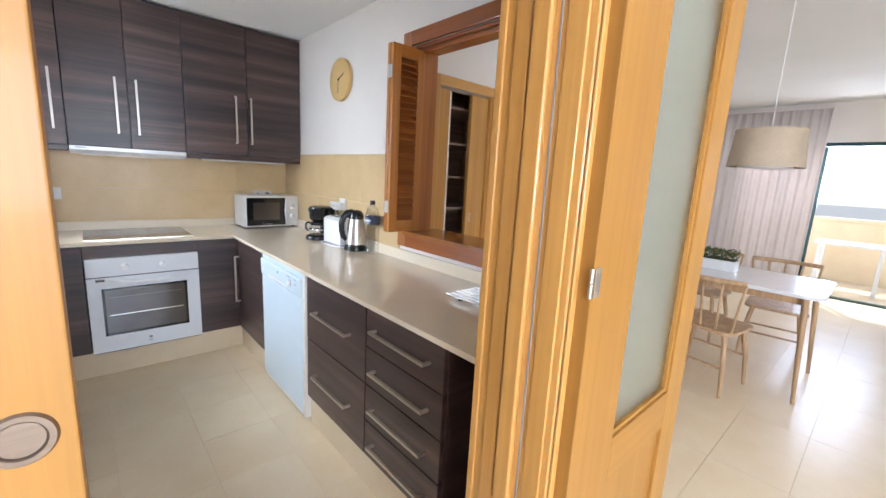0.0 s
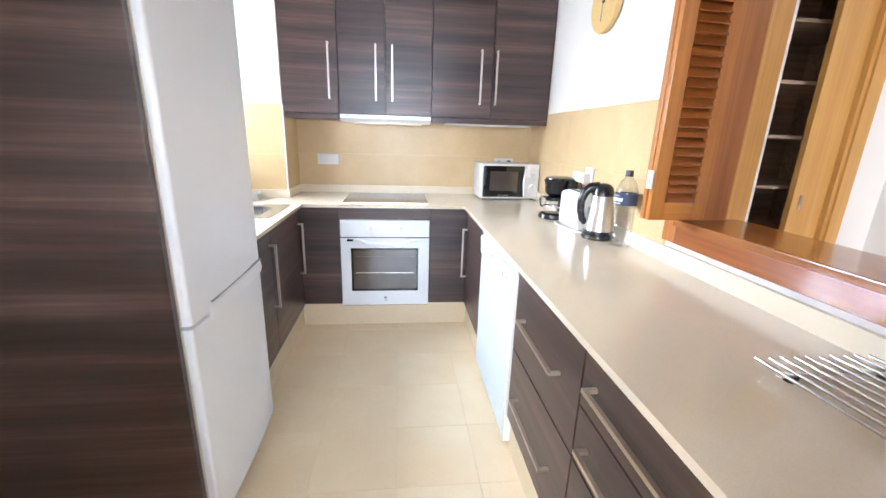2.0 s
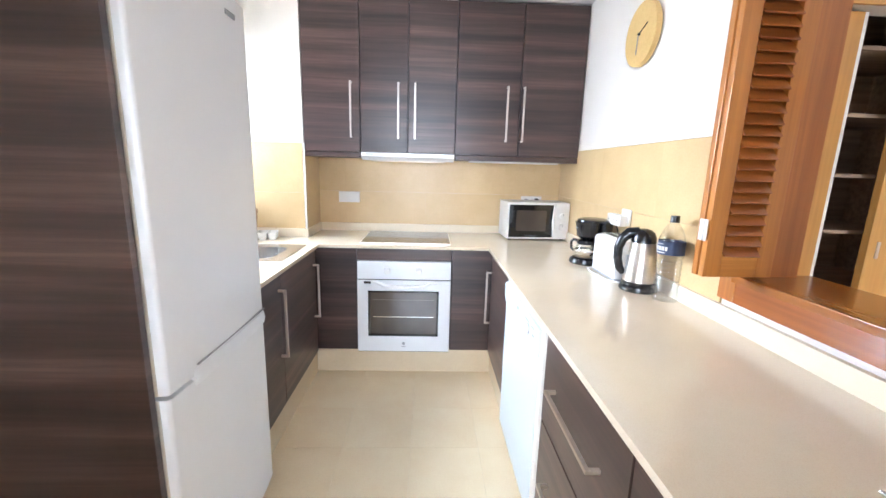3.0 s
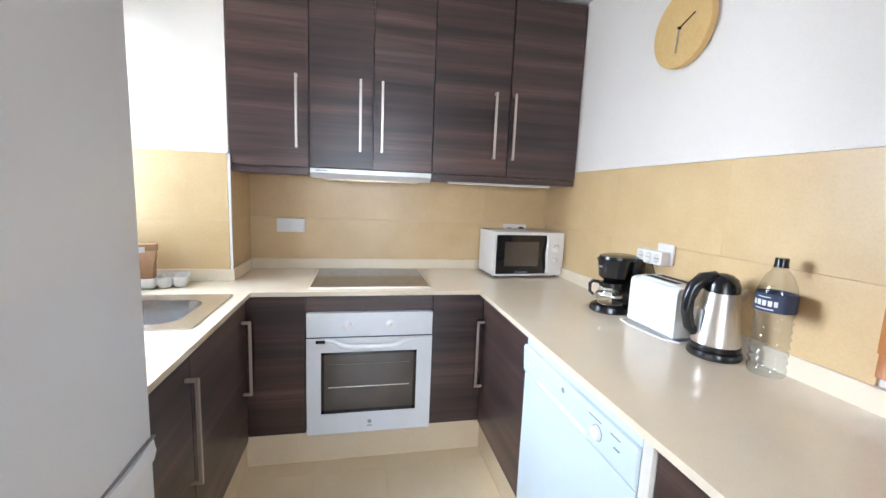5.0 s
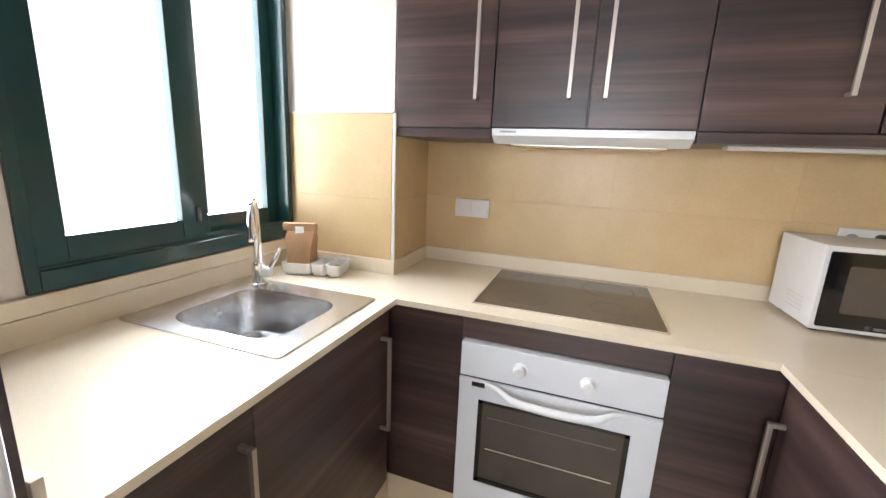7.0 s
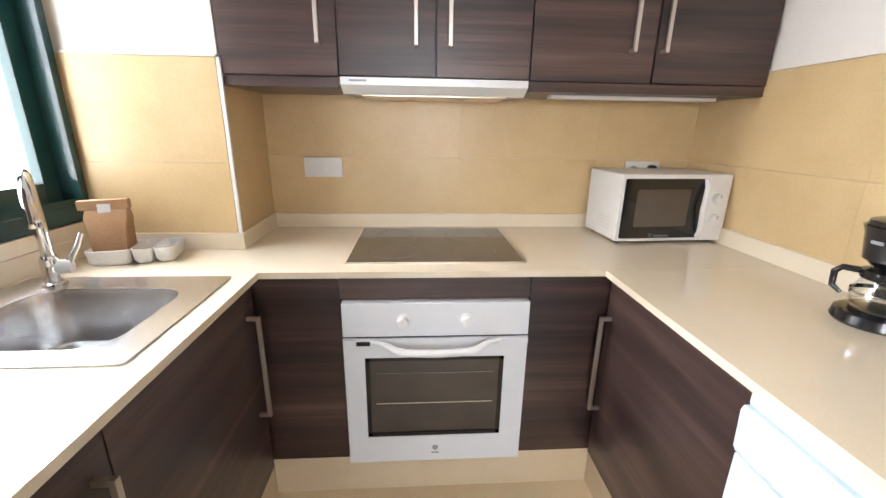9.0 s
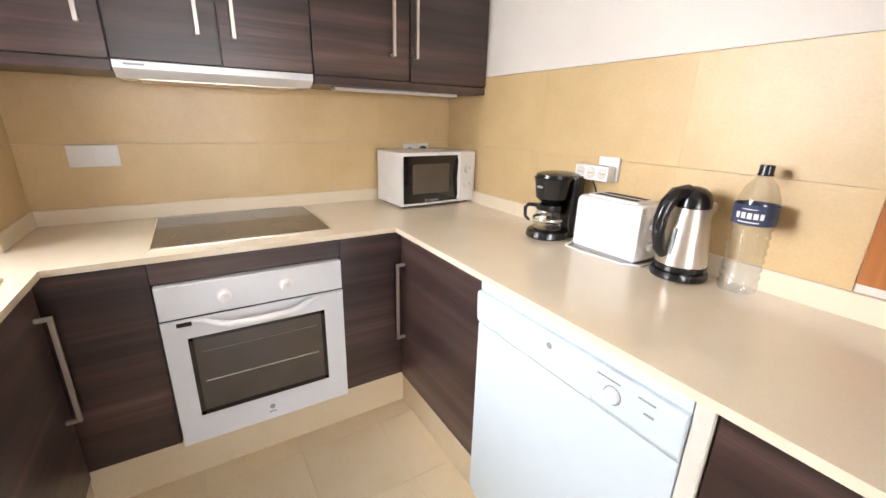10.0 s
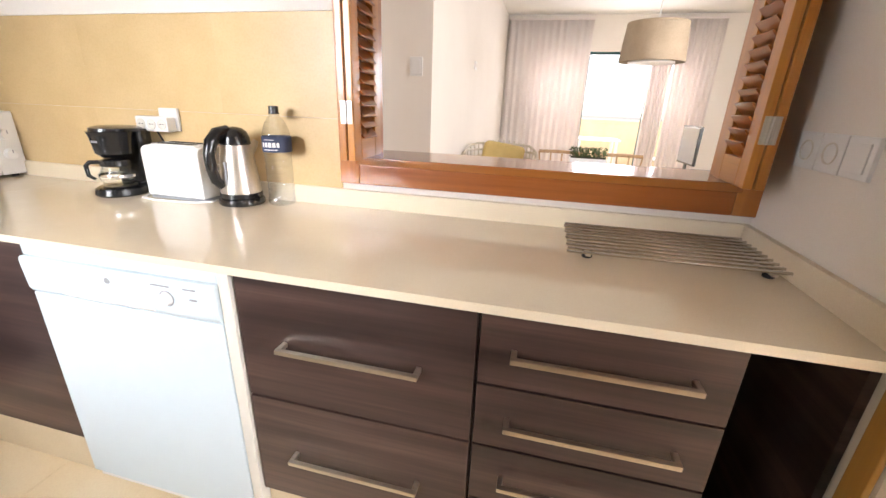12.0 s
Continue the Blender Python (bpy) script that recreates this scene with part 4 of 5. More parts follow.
def coffee_maker():
    cx, cy = 1.335, 2.675
    c = thing("coffee_maker", (cx, cy, WT), "small black filter coffee maker with a glass jug", "coffee maker")
    # base plate, column at the wall side, brew head over the jug
    part("base", lathe(bmesh.new(), [(0, 0), (0.078, 0), (0.082, 0.006), (0.078, 0.026), (0.066, 0.033), (0, 0.033)], (cx - 0.03, cy, WT), 32, (1.05, 0.98)), BLACK, c)
    part("hot_plate", lathe(bmesh.new(), [(0, 0.033), (0.05, 0.033), (0.052, 0.036), (0, 0.036)], (cx - 0.032, cy, WT), 28), STEEL, c)
    part("column", prism(bmesh.new(), rounded(cx + 0.015, cy - 0.07, cx + 0.078, cy + 0.07, 0.02), "z", WT + 0.0, WT + 0.235, 0.003), BLACK, c)
    h = bmesh.new()
    lathe(h, [(0, 0.135), (0.04, 0.135), (0.058, 0.15), (0.066, 0.21), (0.072, 0.226), (0, 0.226)], (cx - 0.028, cy, WT), 32)
    part("brew_head", h, BLACK, c)
    part("lid", lathe(bmesh.new(), [(0, 0.244), (0.055, 0.244), (0.074, 0.238), (0.076, 0.227), (0, 0.227)], (cx - 0.005, cy, WT), 32, (1.12, 1.0)), BLACK, c)
    j = part("jug", lathe(bmesh.new(), [(0, 0.037), (0.045, 0.037), (0.056, 0.048), (0.058, 0.07), (0.046, 0.1), (0.043, 0.112), (0.045, 0.118), (0.0425, 0.118), (0.0405, 0.112), (0.0435, 0.1), (0.0555, 0.07), (0.0535, 0.05), (0.043, 0.0395), (0, 0.0395)], (cx - 0.034, cy, WT), 32), GLASS, c, "clear glass jug")
    part("jug_rim", lathe(bmesh.new(), [(0.046, 0.105), (0.049, 0.107), (0.049, 0.125), (0.03, 0.131), (0, 0.131), (0, 0.127), (0.044, 0.12)], (cx - 0.034, cy, WT), 28), BLACK, j)
    g = bmesh.new()
    d = Vector((-0.62, 0.78, 0))
    o = Vector((cx - 0.034, cy, WT))
    tube(g, [o + d * 0.046 + Vector((0, 0, 0.118)), o + d * 0.078 + Vector((0, 0, 0.118)), o + d * 0.09 + Vector((0, 0, 0.105)), o + d * 0.088 + Vector((0, 0, 0.07)), o + d * 0.07 + Vector((0, 0, 0.056))], [0.008, 0.0075, 0.0075, 0.007, 0.005], 10)
    part("jug_handle", g, BLACK, j)
    part("jug_band", lathe(bmesh.new(), [(0.0585, 0.066), (0.0595, 0.068), (0.0595, 0.074), (0.0585, 0.076)], (cx - 0.034, cy, WT), 28), CHROME, j)
    cable = tube(bmesh.new(), [(cx + 0.06, cy - 0.06, WT + 0.012), (cx + 0.05, cy - 0.1, WT + 0.004), (cx + 0.062, cy - 0.16, WT + 0.004), (cx + 0.08, cy - 0.2, WT + 0.05), (cx + 0.085, cy - 0.12, WT + 0.16), (cx + 0.075, cy - 0.09, WT + 0.235)], 0.003, 8)
    part("cable", cable, BLACK_M, c, "black mains cable")
    part("mark", boxes((cx - 0.094, cy - 0.012, WT + 0.19, cx - 0.091, cy + 0.012, WT + 0.197)), GREY, c)


def toaster():
    cx, cy, hx, hy = 1.352, 2.412, 0.068, 0.122
    t = thing("toaster", (cx, cy, WT), "white plastic two-slot toaster", "toaster")
    z0, z1 = WT + 0.012, WT + 0.188
    out = [(cx - hx, z0), (cx + hx, z0)] + [(cx + hx - 0.022 + 0.022 * math.cos(radians(a)), z1 - 0.022 + 0.022 * math.sin(radians(a))) for a in (0, 30, 60, 90)] + [(cx - hx + 0.022 - 0.022 * math.cos(radians(a)), z1 - 0.022 + 0.022 * math.sin(radians(a))) for a in (90, 60, 30, 0)]
    part("body", prism(bmesh.new(), out, "y", cy - hy, cy + hy, 0.008), WHITE_P, t)
    part("top_frame", prism(bmesh.new(), rounded(cx - 0.05, cy - 0.1, cx + 0.05, cy + 0.1, 0.02), "z", z1 - 0.002, z1 + 0.006, 0.002), WHITE_P, t)
    for x in (cx - 0.024, cx + 0.024):
        part("slot", boxes((x - 0.012, cy - 0.075, z1 + 0.0045, x + 0.012, cy + 0.075, z1 + 0.0075)), BLACK_M, t, "dark bread slot")
    part("lever", boxes((cx - 0.02, cy - hy - 0.02, z0 + 0.1, cx + 0.02, cy - hy + 0.004, z0 + 0.118), bevel=0.004), WHITE_P, t)
    part("dial", lathe(bmesh.new(), [(0, -0.012), (0.014, -0.01), (0.016, 0)], (cx, cy - hy, z0 + 0.045), 20, axis="y"), WHITE_P, t)
    part("base", boxes((cx - hx + 0.006, cy - hy + 0.006, WT + 0.001, cx + hx - 0.006, cy + hy - 0.006, z0 + 0.001), bevel=0.003), GREY, t)
    cable = bmesh.new()
    tube(cable, [(cx + 0.02, cy + hy + 0.002, WT + 0.02), (cx - 0.03, cy + hy + 0.03, WT + 0.006), (cx - 0.085, cy + hy + 0.01, WT + 0.004), (cx - 0.1, cy + 0.06, WT + 0.004), (cx - 0.092, cy - 0.02, WT + 0.004), (cx - 0.085, cy - 0.09, WT + 0.004), (cx - 0.05, cy - hy - 0.012, WT + 0.004), (cx + 0.03, cy - hy - 0.012, WT + 0.004)], 0.0034, 8)
    part("cable", cable, WHITE_P, t, "white cable lying round the toaster")


def kettle():
    cx, cy = 1.345, 2.185
    k = thing("kettle", (cx, cy, WT), "brushed steel electric kettle with a black handle", "kettle")
    part("base", lathe(bmesh.new(), [(0, 0), (0.074, 0), (0.077, 0.006), (0.074, 0.02), (0.066, 0.024), (0, 0.024)], (cx, cy, WT), 32), BLACK, k)
    part("body", lathe(bmesh.new(), [(0, 0.026), (0.066, 0.026), (0.068, 0.034), (0.066, 0.06), (0.056, 0.15), (0.047, 0.205), (0.044, 0.212), (0, 0.212)], (cx, cy, WT), 36), STEEL_Z, k)
    part("collar", lathe(bmesh.new(), [(0.065, 0.024), (0.0695, 0.026), (0.0695, 0.04), (0.0675, 0.042)], (cx, cy, WT), 36), BLACK, k)
    d = Vector((-0.94, 0.34, 0))
    lid = bmesh.new()
    lathe(lid, [(0.046, 0.203), (0.0495, 0.208), (0.0475, 0.228), (0.040, 0.247), (0.026, 0.258), (0.012, 0.262), (0, 0.263)], (cx, cy, WT), 32)
    part("lid", lid, BLACK, k)
    g, o = bmesh.new(), Vector((cx, cy, WT))
    up = lambda r, h: o + d * r + Vector((0, 0, h))
    tube(g, [up(0.02, 0.247), up(0.058, 0.24), up(0.082, 0.215), up(0.094, 0.175), up(0.093, 0.13), up(0.083, 0.09), up(0.064, 0.07)], [0.022, 0.023, 0.021, 0.0185, 0.0175, 0.017, 0.015], 12)
    part("handle", g, BLACK, k, "black curved handle")
    s = bmesh.new()
    tube(s, [up(-0.045, 0.178), up(-0.068, 0.2), up(-0.078, 0.212)], [0.02, 0.014, 0.009], 12)
    part("spout", s, STEEL_Z, k)
    sw = o + Vector((-0.058, -0.05, 0))
    part("switch", boxes((sw.x - 0.014, sw.y - 0.012, WT + 0.004, sw.x + 0.014, sw.y + 0.014, WT + 0.026), bevel=0.005), BLACK, k)
    part("level_window", boxes((cx - 0.0645, cy - 0.004, WT + 0.07, cx - 0.056, cy + 0.004, WT + 0.15)), GREY, k)


def bottle():
    cx, cy = 1.378, 2.045
    b = thing("water_bottle", (cx, cy, WT), "clear plastic water bottle with a navy label", "bottle")
    prof = [(0, 0.004), (0.03, 0.0), (0.04, 0.004), (0.0425, 0.014)]
    for i in range(7):
        z = 0.024 + 0.022 * i
        prof += [(0.0425, z), (0.0385, z + 0.008), (0.0385, z + 0.012), (0.0425, z + 0.02)]
    prof += [(0.043, 0.182), (0.0425, 0.235), (0.041, 0.25), (0.03, 0.283), (0.0165, 0.303), (0.0145, 0.312)]
    prof = [(r * 1.09 if z < 0.29 else r, z) for r, z in prof]
    inner = [(max(r - 0.0012, 0), z + (0.0015 if z < 0.02 else 0)) for r, z in reversed(prof)]
    p = part("body", lathe(bmesh.new(), prof + inner, (cx, cy, WT), 32), PET, b)
    p.visible_shadow = False
    l = part("label", lathe(bmesh.new(), [(0.0473, 0.186), (0.0482, 0.187), (0.0482, 0.236), (0.0473, 0.237)], (cx, cy, WT), 32), LABEL, b, "navy label with pale bars")
    bars = bmesh.new()
    for i, (a0, a1, z0, z1) in enumerate(((150, 162, 0.203, 0.218), (166, 178, 0.203, 0.218), (182, 194, 0.203, 0.218), (198, 210, 0.203, 0.218), (214, 224, 0.203, 0.218), (160, 215, 0.193, 0.196), (165, 205, 0.226, 0.228))):
        lo, hi = [], []
        for k in range(5):
            a = radians(a0 + (a1 - a0) * k / 4)
            lo.append(bars.verts.new((cx + 0.0489 * math.cos(a), cy + 0.0489 * math.sin(a), WT + z0)))
            hi.append(bars.verts.new((cx + 0.0489 * math.cos(a), cy + 0.0489 * math.sin(a), WT + z1)))
        for k in range(4):
            bars.faces.new((lo[k], lo[k + 1], hi[k + 1], hi[k]))
    part("label_print", bars, WHITE_P, l)
    part("cap", lathe(bmesh.new(), [(0, 0.334), (0.0145, 0.334), (0.016, 0.332), (0.016, 0.314), (0.0175, 0.312), (0.0175, 0.308), (0, 0.308)], (cx, cy, WT), 24), BLACK, b, "black screw cap")


def trivet():
    t = thing("wire_rack", (1.28, 0.81, WT), "flat rack of round steel rods on dark feet", "rack")
    n = 10
    for i in range(n):
        x = 1.142 + 0.0295 * i
        part("rod", tube(bmesh.new(), [(x + 0.012, 0.555 + 0.008 * (i % 2), WT + 0.021), (x, 1.068 - 0.004 * (i % 2), WT + 0.021)], 0.0038, 10), ROD, t)
    for y in (0.605, 1.015):
        part("cross_bar", boxes((1.145, y - 0.006, WT + 0.011, 1.42, y + 0.006, WT + 0.0172)), STEEL, t)
        for x in (1.172, 1.385):
            part("foot", lathe(bmesh.new(), [(0, 0), (0.011, 0), (0.013, 0.002), (0.013, 0.012), (0, 0.012)], (x, y, WT), 14), BLACK_M, t)


microwave(), coffee_maker(), toaster(), kettle(), bottle(), trivet()


def sink():
    s = thing("sink", (-0.58, 2.79, WT), "stainless steel sink with a rounded bowl", "sink")
    bm, zt = bmesh.new(), WT + 0.004
    outer = rounded(-0.832, 2.558, -0.292, 3.012, 0.012, 6)
    rim = rounded(-0.735, 2.612, -0.365, 2.925, 0.075, 6)
    low = rounded(-0.718, 2.63, -0.382, 2.907, 0.07, 6)
    flo = rounded(-0.693, 2.655, -0.407, 2.882, 0.05, 6)
    hole = rounded(-0.582, 2.737, -0.518, 2.801, 0.0319, 6)
    levels = [(outer, WT + 0.0005), (outer, zt), (rim, zt - 0.001), (rim, zt - 0.006), (low, WT - 0.09), (low, WT - 0.14), (flo, WT - 0.158), (hole, WT - 0.162), (hole, WT - 0.17)]
    rings = [[bm.verts.new((x, y, z)) for x, y in o] for o, z in levels]
    for a, b in zip(rings, rings[1:]):
        for k in range(len(a)):
            bm.faces.new((a[k], a[(k + 1) % len(a)], b[(k + 1) % len(a)], b[k]))
    part("bowl", bm, SINK, s, smooth=50)
    part("strainer", lathe(bmesh.new(), [(0, -0.1665), (0.028, -0.1665), (0.031, -0.164), (0.033, -0.1605)], (-0.55, 2.769, WT), 24), CHROME, s)
    part("overflow", lathe(bmesh.new(), [(0, 0.003), (0.011, 0.003), (0.013, 0.001)], (-0.722, 2.78, WT - 0.045), 18, axis="x"), CHROME, s)
    f = thing("tap", (-0.733, 2.962, WT + 0.004), "chrome kitchen mixer tap with a pull-out spray", "tap")
    x, y, z = f.location
    part("body", lathe(bmesh.new(), [(0, 0), (0.027, 0), (0.027, 0.005), (0.022, 0.008), (0.021, 0.07), (0.016, 0.078), (0, 0.078)], (x, y, z), 24), CHROME, f)
    neck, q = bmesh.new(), Vector((0.62, -0.78, 0))
    curve = [(0, 0.07), (0, 0.2), (0.008, 0.25), (0.028, 0.283), (0.056, 0.296), (0.084, 0.285), (0.1, 0.26)]
    tube(neck, [f.location + q * r + Vector((0, 0, h)) for r, h in curve], [0.014, 0.0135, 0.013, 0.013, 0.013, 0.013, 0.013], 14)
    part("neck", neck, CHROME, f)
    curve = [(0.099, 0.264), (0.106, 0.24), (0.11, 0.19), (0.11, 0.175)]
    part("spray_head", tube(bmesh.new(), [f.location + q * r + Vector((0, 0, h)) for r, h in curve], [0.013, 0.0165, 0.0175, 0.015], 16), CHROME, f)
    # white instead of chrome: the joint's bright highlight is put into its colour
    part("lever_joint", tube(bmesh.new(), [(x + 0.012, y + 0.004, z + 0.045), (x + 0.042, y + 0.014, z + 0.045)], 0.019, 18), WHITE_P, f, "round lever joint, coloured white as a painted highlight")
    part("lever", tube(bmesh.new(), [(x + 0.036, y + 0.012, z + 0.055), (x + 0.052, y + 0.03, z + 0.095), (x + 0.062, y + 0.042, z + 0.13)], [0.008, 0.008, 0.0065], 10), CHROME, f)


def welcome_tray():
    t = thing("divided_tray", (-0.66, 3.19, WT), "white plastic tray with three rounded compartments", "tray")
    m = Matrix.Translation((-0.66, 3.19, WT)) @ Matrix.Rotation(radians(14), 4, "Z")
    w, d, h = 0.118, 0.066, 0.048
    cuts = (-w, 0.0, 0.06, w)
    for k, (u0, u1) in enumerate(zip(cuts, cuts[1:])):
        bm = bmesh.new()
        rings = []
        for shrink, z in ((0.010, 0.0), (0.003, 0.012), (0.0, h), (0.003, h), (0.006, 0.013), (0.012, 0.004)):
            rings.append([bm.verts.new((x, y, z)) for x, y in rounded(u0 + 0.0006 + shrink, -d + shrink, u1 - 0.0006 - shrink, d - shrink, 0.014, 4)])
        for a, b in zip(rings, rings[1:]):
            for i in range(len(a)):
                bm.faces.new((a[i], a[(i + 1) % len(a)], b[(i + 1) % len(a)], b[i]))
        bm.faces.new(list(reversed(rings[0])))
        bm.faces.new(rings[-1])
        bmesh.ops.transform(bm, matrix=m, verts=bm.verts[:])
        part("compartment", bm, WHITE_P, t)
    for u, v in ((0.030, -0.012), (0.032, 0.022), (0.078, -0.02), (0.094, 0.008), (0.074, 0.018)):
        c = m @ Vector((u, v, 0.005))
        cap = thing("capsule", c, "small dark foil capsule lying in the tray", "capsule", "capsules in the tray")
        part("body", lathe(bmesh.new(), [(0, 0), (0.009, 0), (0.013, 0.018), (0.0155, 0.019), (0.0155, 0.0205), (0, 0.0205)], c, 16), GREY if u < 0.06 else BLACK, cap)
    b = thing("paper_bag", m @ Vector((-0.058, 0.0, 0.005)), "brown kraft paper bag with a folded top and white sticker", "paper bag")
    bm = bmesh.new()
    rows = [(0.0, 0.044, 0.036), (0.05, 0.047, 0.038), (0.10, 0.050, 0.034), (0.135, 0.053, 0.026), (0.16, 0.055, 0.014), (0.172, 0.056, 0.009)]
    rings = []
    for z, hw, hd in rows:
        pts = [(-hw, -hd), (-hw * 0.35, -hd * 1.14), (hw * 0.4, -hd * 1.06), (hw, -hd), (hw * 0.86, 0), (hw, hd), (0, hd * 1.1), (-hw, hd), (-hw * 0.86, 0)]
        rings.append([bm.verts.new((x - 0.058 + 0.003 * math.sin(90 * z + 27 * x), y + 0.002 * math.sin(61 * z + 50 * x), z + 0.005)) for x, y in pts])
    bm.faces.new(list(reversed(rings[0])))
    bm.faces.new(rings[-1])
    for a, c in zip(rings, rings[1:]):
        for k in range(9):
            bm.faces.new((a[k], a[(k + 1) % 9], c[(k + 1) % 9], c[k]))
    bmesh.ops.transform(bm, matrix=m, verts=bm.verts[:])
    part("body", bm, PAPER, b, smooth=20)
    bm = boxes((-0.066, -0.016, 0.166, 0.066, 0.012, 0.196), bevel=0.003)
    bmesh.ops.transform(bm, matrix=m @ Matrix.Translation((-0.058, 0, 0)) @ Matrix.Rotation(radians(-1.5), 4, "Y"), verts=bm.verts[:])
    part("folded_top", bm, PAPER, b)
    bm = boxes((-0.076, -0.0335, 0.128, -0.042, -0.0325, 0.170))
    bmesh.ops.transform(bm, matrix=m @ Matrix.Translation((0, 0.004, 0.012)) @ Matrix.Rotation(radians(-4), 4, "X"), verts=bm.verts[:])
    part("sticker", bm, WHITE_P, b, "white paper sticker")


sink(), welcome_tray()


def wall_plate(name, label, category, y_wall, x0, x1, z0, z1):
    p = thing(name, ((x0 + x1) / 2, y_wall, (z0 + z1) / 2), label, category)
    part("plate", boxes((x0, y_wall - 0.011, z0, x1, y_wall - 0.0005, z1), bevel=0.0025), WHITE_P, p)
    return p


p = wall_plate("blank_plate", "white double switch plate on the tiled wall", "switch", YB - 0.009, -0.232, -0.076, 1.088, 1.168)
part("rocker", boxes((-0.224, YB - 0.0225, 1.096, -0.156, YB - 0.0185, 1.160), bevel=0.001), WHITE_P, p)
part("rocker", boxes((-0.152, YB - 0.0225, 1.096, -0.084, YB - 0.0185, 1.160), bevel=0.001), WHITE_P, p)
p = wall_plate("wall_socket", "white double socket above the microwave", "socket", YB - 0.009, 1.15, 1.306, 1.088, 1.166)
part("recess", lathe(bmesh.new(), [(0, -0.0125), (0.019, -0.0125), (0.021, -0.0105)], (1.19, YB - 0.009, 1.127), 20, axis="y"), GREY, p)
part("plug", lathe(bmesh.new(), [(0, -0.045), (0.012, -0.045), (0.018, -0.035), (0.018, -0.011)], (1.266, YB - 0.009, 1.135), 18, axis="y"), BLACK, p, "black mains plug")
x = XR - 0.009
p = thing("wall_socket", (x, 2.54, 1.14), "white single wall socket behind the extension block", "socket")
part("plate", boxes((x - 0.011, 2.495, 1.1, x - 0.0005, 2.58, 1.182), bevel=0.0025), WHITE_P, p)
p = thing("socket_block", (x - 0.03, 2.58, 1.125), "white triple socket adaptor plugged into the wall", "socket adaptor")
part("body", boxes((x - 0.052, 2.505, 1.098, x - 0.012, 2.65, 1.152), bevel=0.005), WHITE_P, p)
for y in (2.53, 2.577, 2.624):
    s = part("socket", lathe(bmesh.new(), [(0.0, 0.0005), (0.014, 0.0005), (0.0185, -0.0018), (0.02, 0.0008)], (x - 0.0525, y, 1.125), 22, axis="x"), CREAM_P, p)
    part("pin_hole", boxes((x - 0.0545, y - 0.008, 1.1235, x - 0.0515, y - 0.005, 1.1265), (x - 0.0545, y + 0.005, 1.1235, x - 0.0515, y + 0.008, 1.1265)), BLACK_M, s)


def clock():
    y, z, x = 2.575, 1.998, XR - 0.004
    c = thing("wall_clock", (x, y, z), "plain round pale wood wall clock", "clock")
    part("disc", lathe(bmesh.new(), [(0, -0.03), (0.136, -0.03), (0.141, -0.027), (0.141, -0.004), (0.136, 0.0), (0, 0)], (x, y, z), 64, axis="x"), CLOCK_WOOD, c)
    part("minute_pointer", tube(bmesh.new(), [(x - 0.034, y, z), (x - 0.034, y - 0.07, z + 0.03)], 0.0022, 8), BLACK_M, c)
    part("hour_pointer", tube(bmesh.new(), [(x - 0.036, y, z + 0.004), (x - 0.036, y + 0.006, z - 0.088)], 0.0022, 8), GREY, c)
    part("spindle", lathe(bmesh.new(), [(0, -0.039), (0.005, -0.039), (0.006, -0.03)], (x, y, z), 16, axis="x"), BLACK_M, c)


clock()
p = thing("light_switch", (1.2, YS1, 1.17), "white switch plates on the end wall", "switch")
for px in (1.065, 1.15, 1.235):
    plate = part("plate", boxes((px, YS1 + 0.0005, 1.12, px + 0.082, YS1 + 0.01, 1.202), bevel=0.0025), WHITE_P, p)
    if px < 1.1:
        part("rocker", boxes((px + 0.012, YS1 + 0.0095, 1.132, px + 0.07, YS1 + 0.014, 1.19), bevel=0.002), WHITE_P, plate)
    else:
        part("socket_ring", lathe(bmesh.new(), [(0.0, 0.0075), (0.018, 0.0075), (0.0215, 0.0125), (0.023, 0.0125), (0.024, 0.0095)], (px + 0.041, YS1, 1.161), 24, axis="y"), CREAM_P, plate)

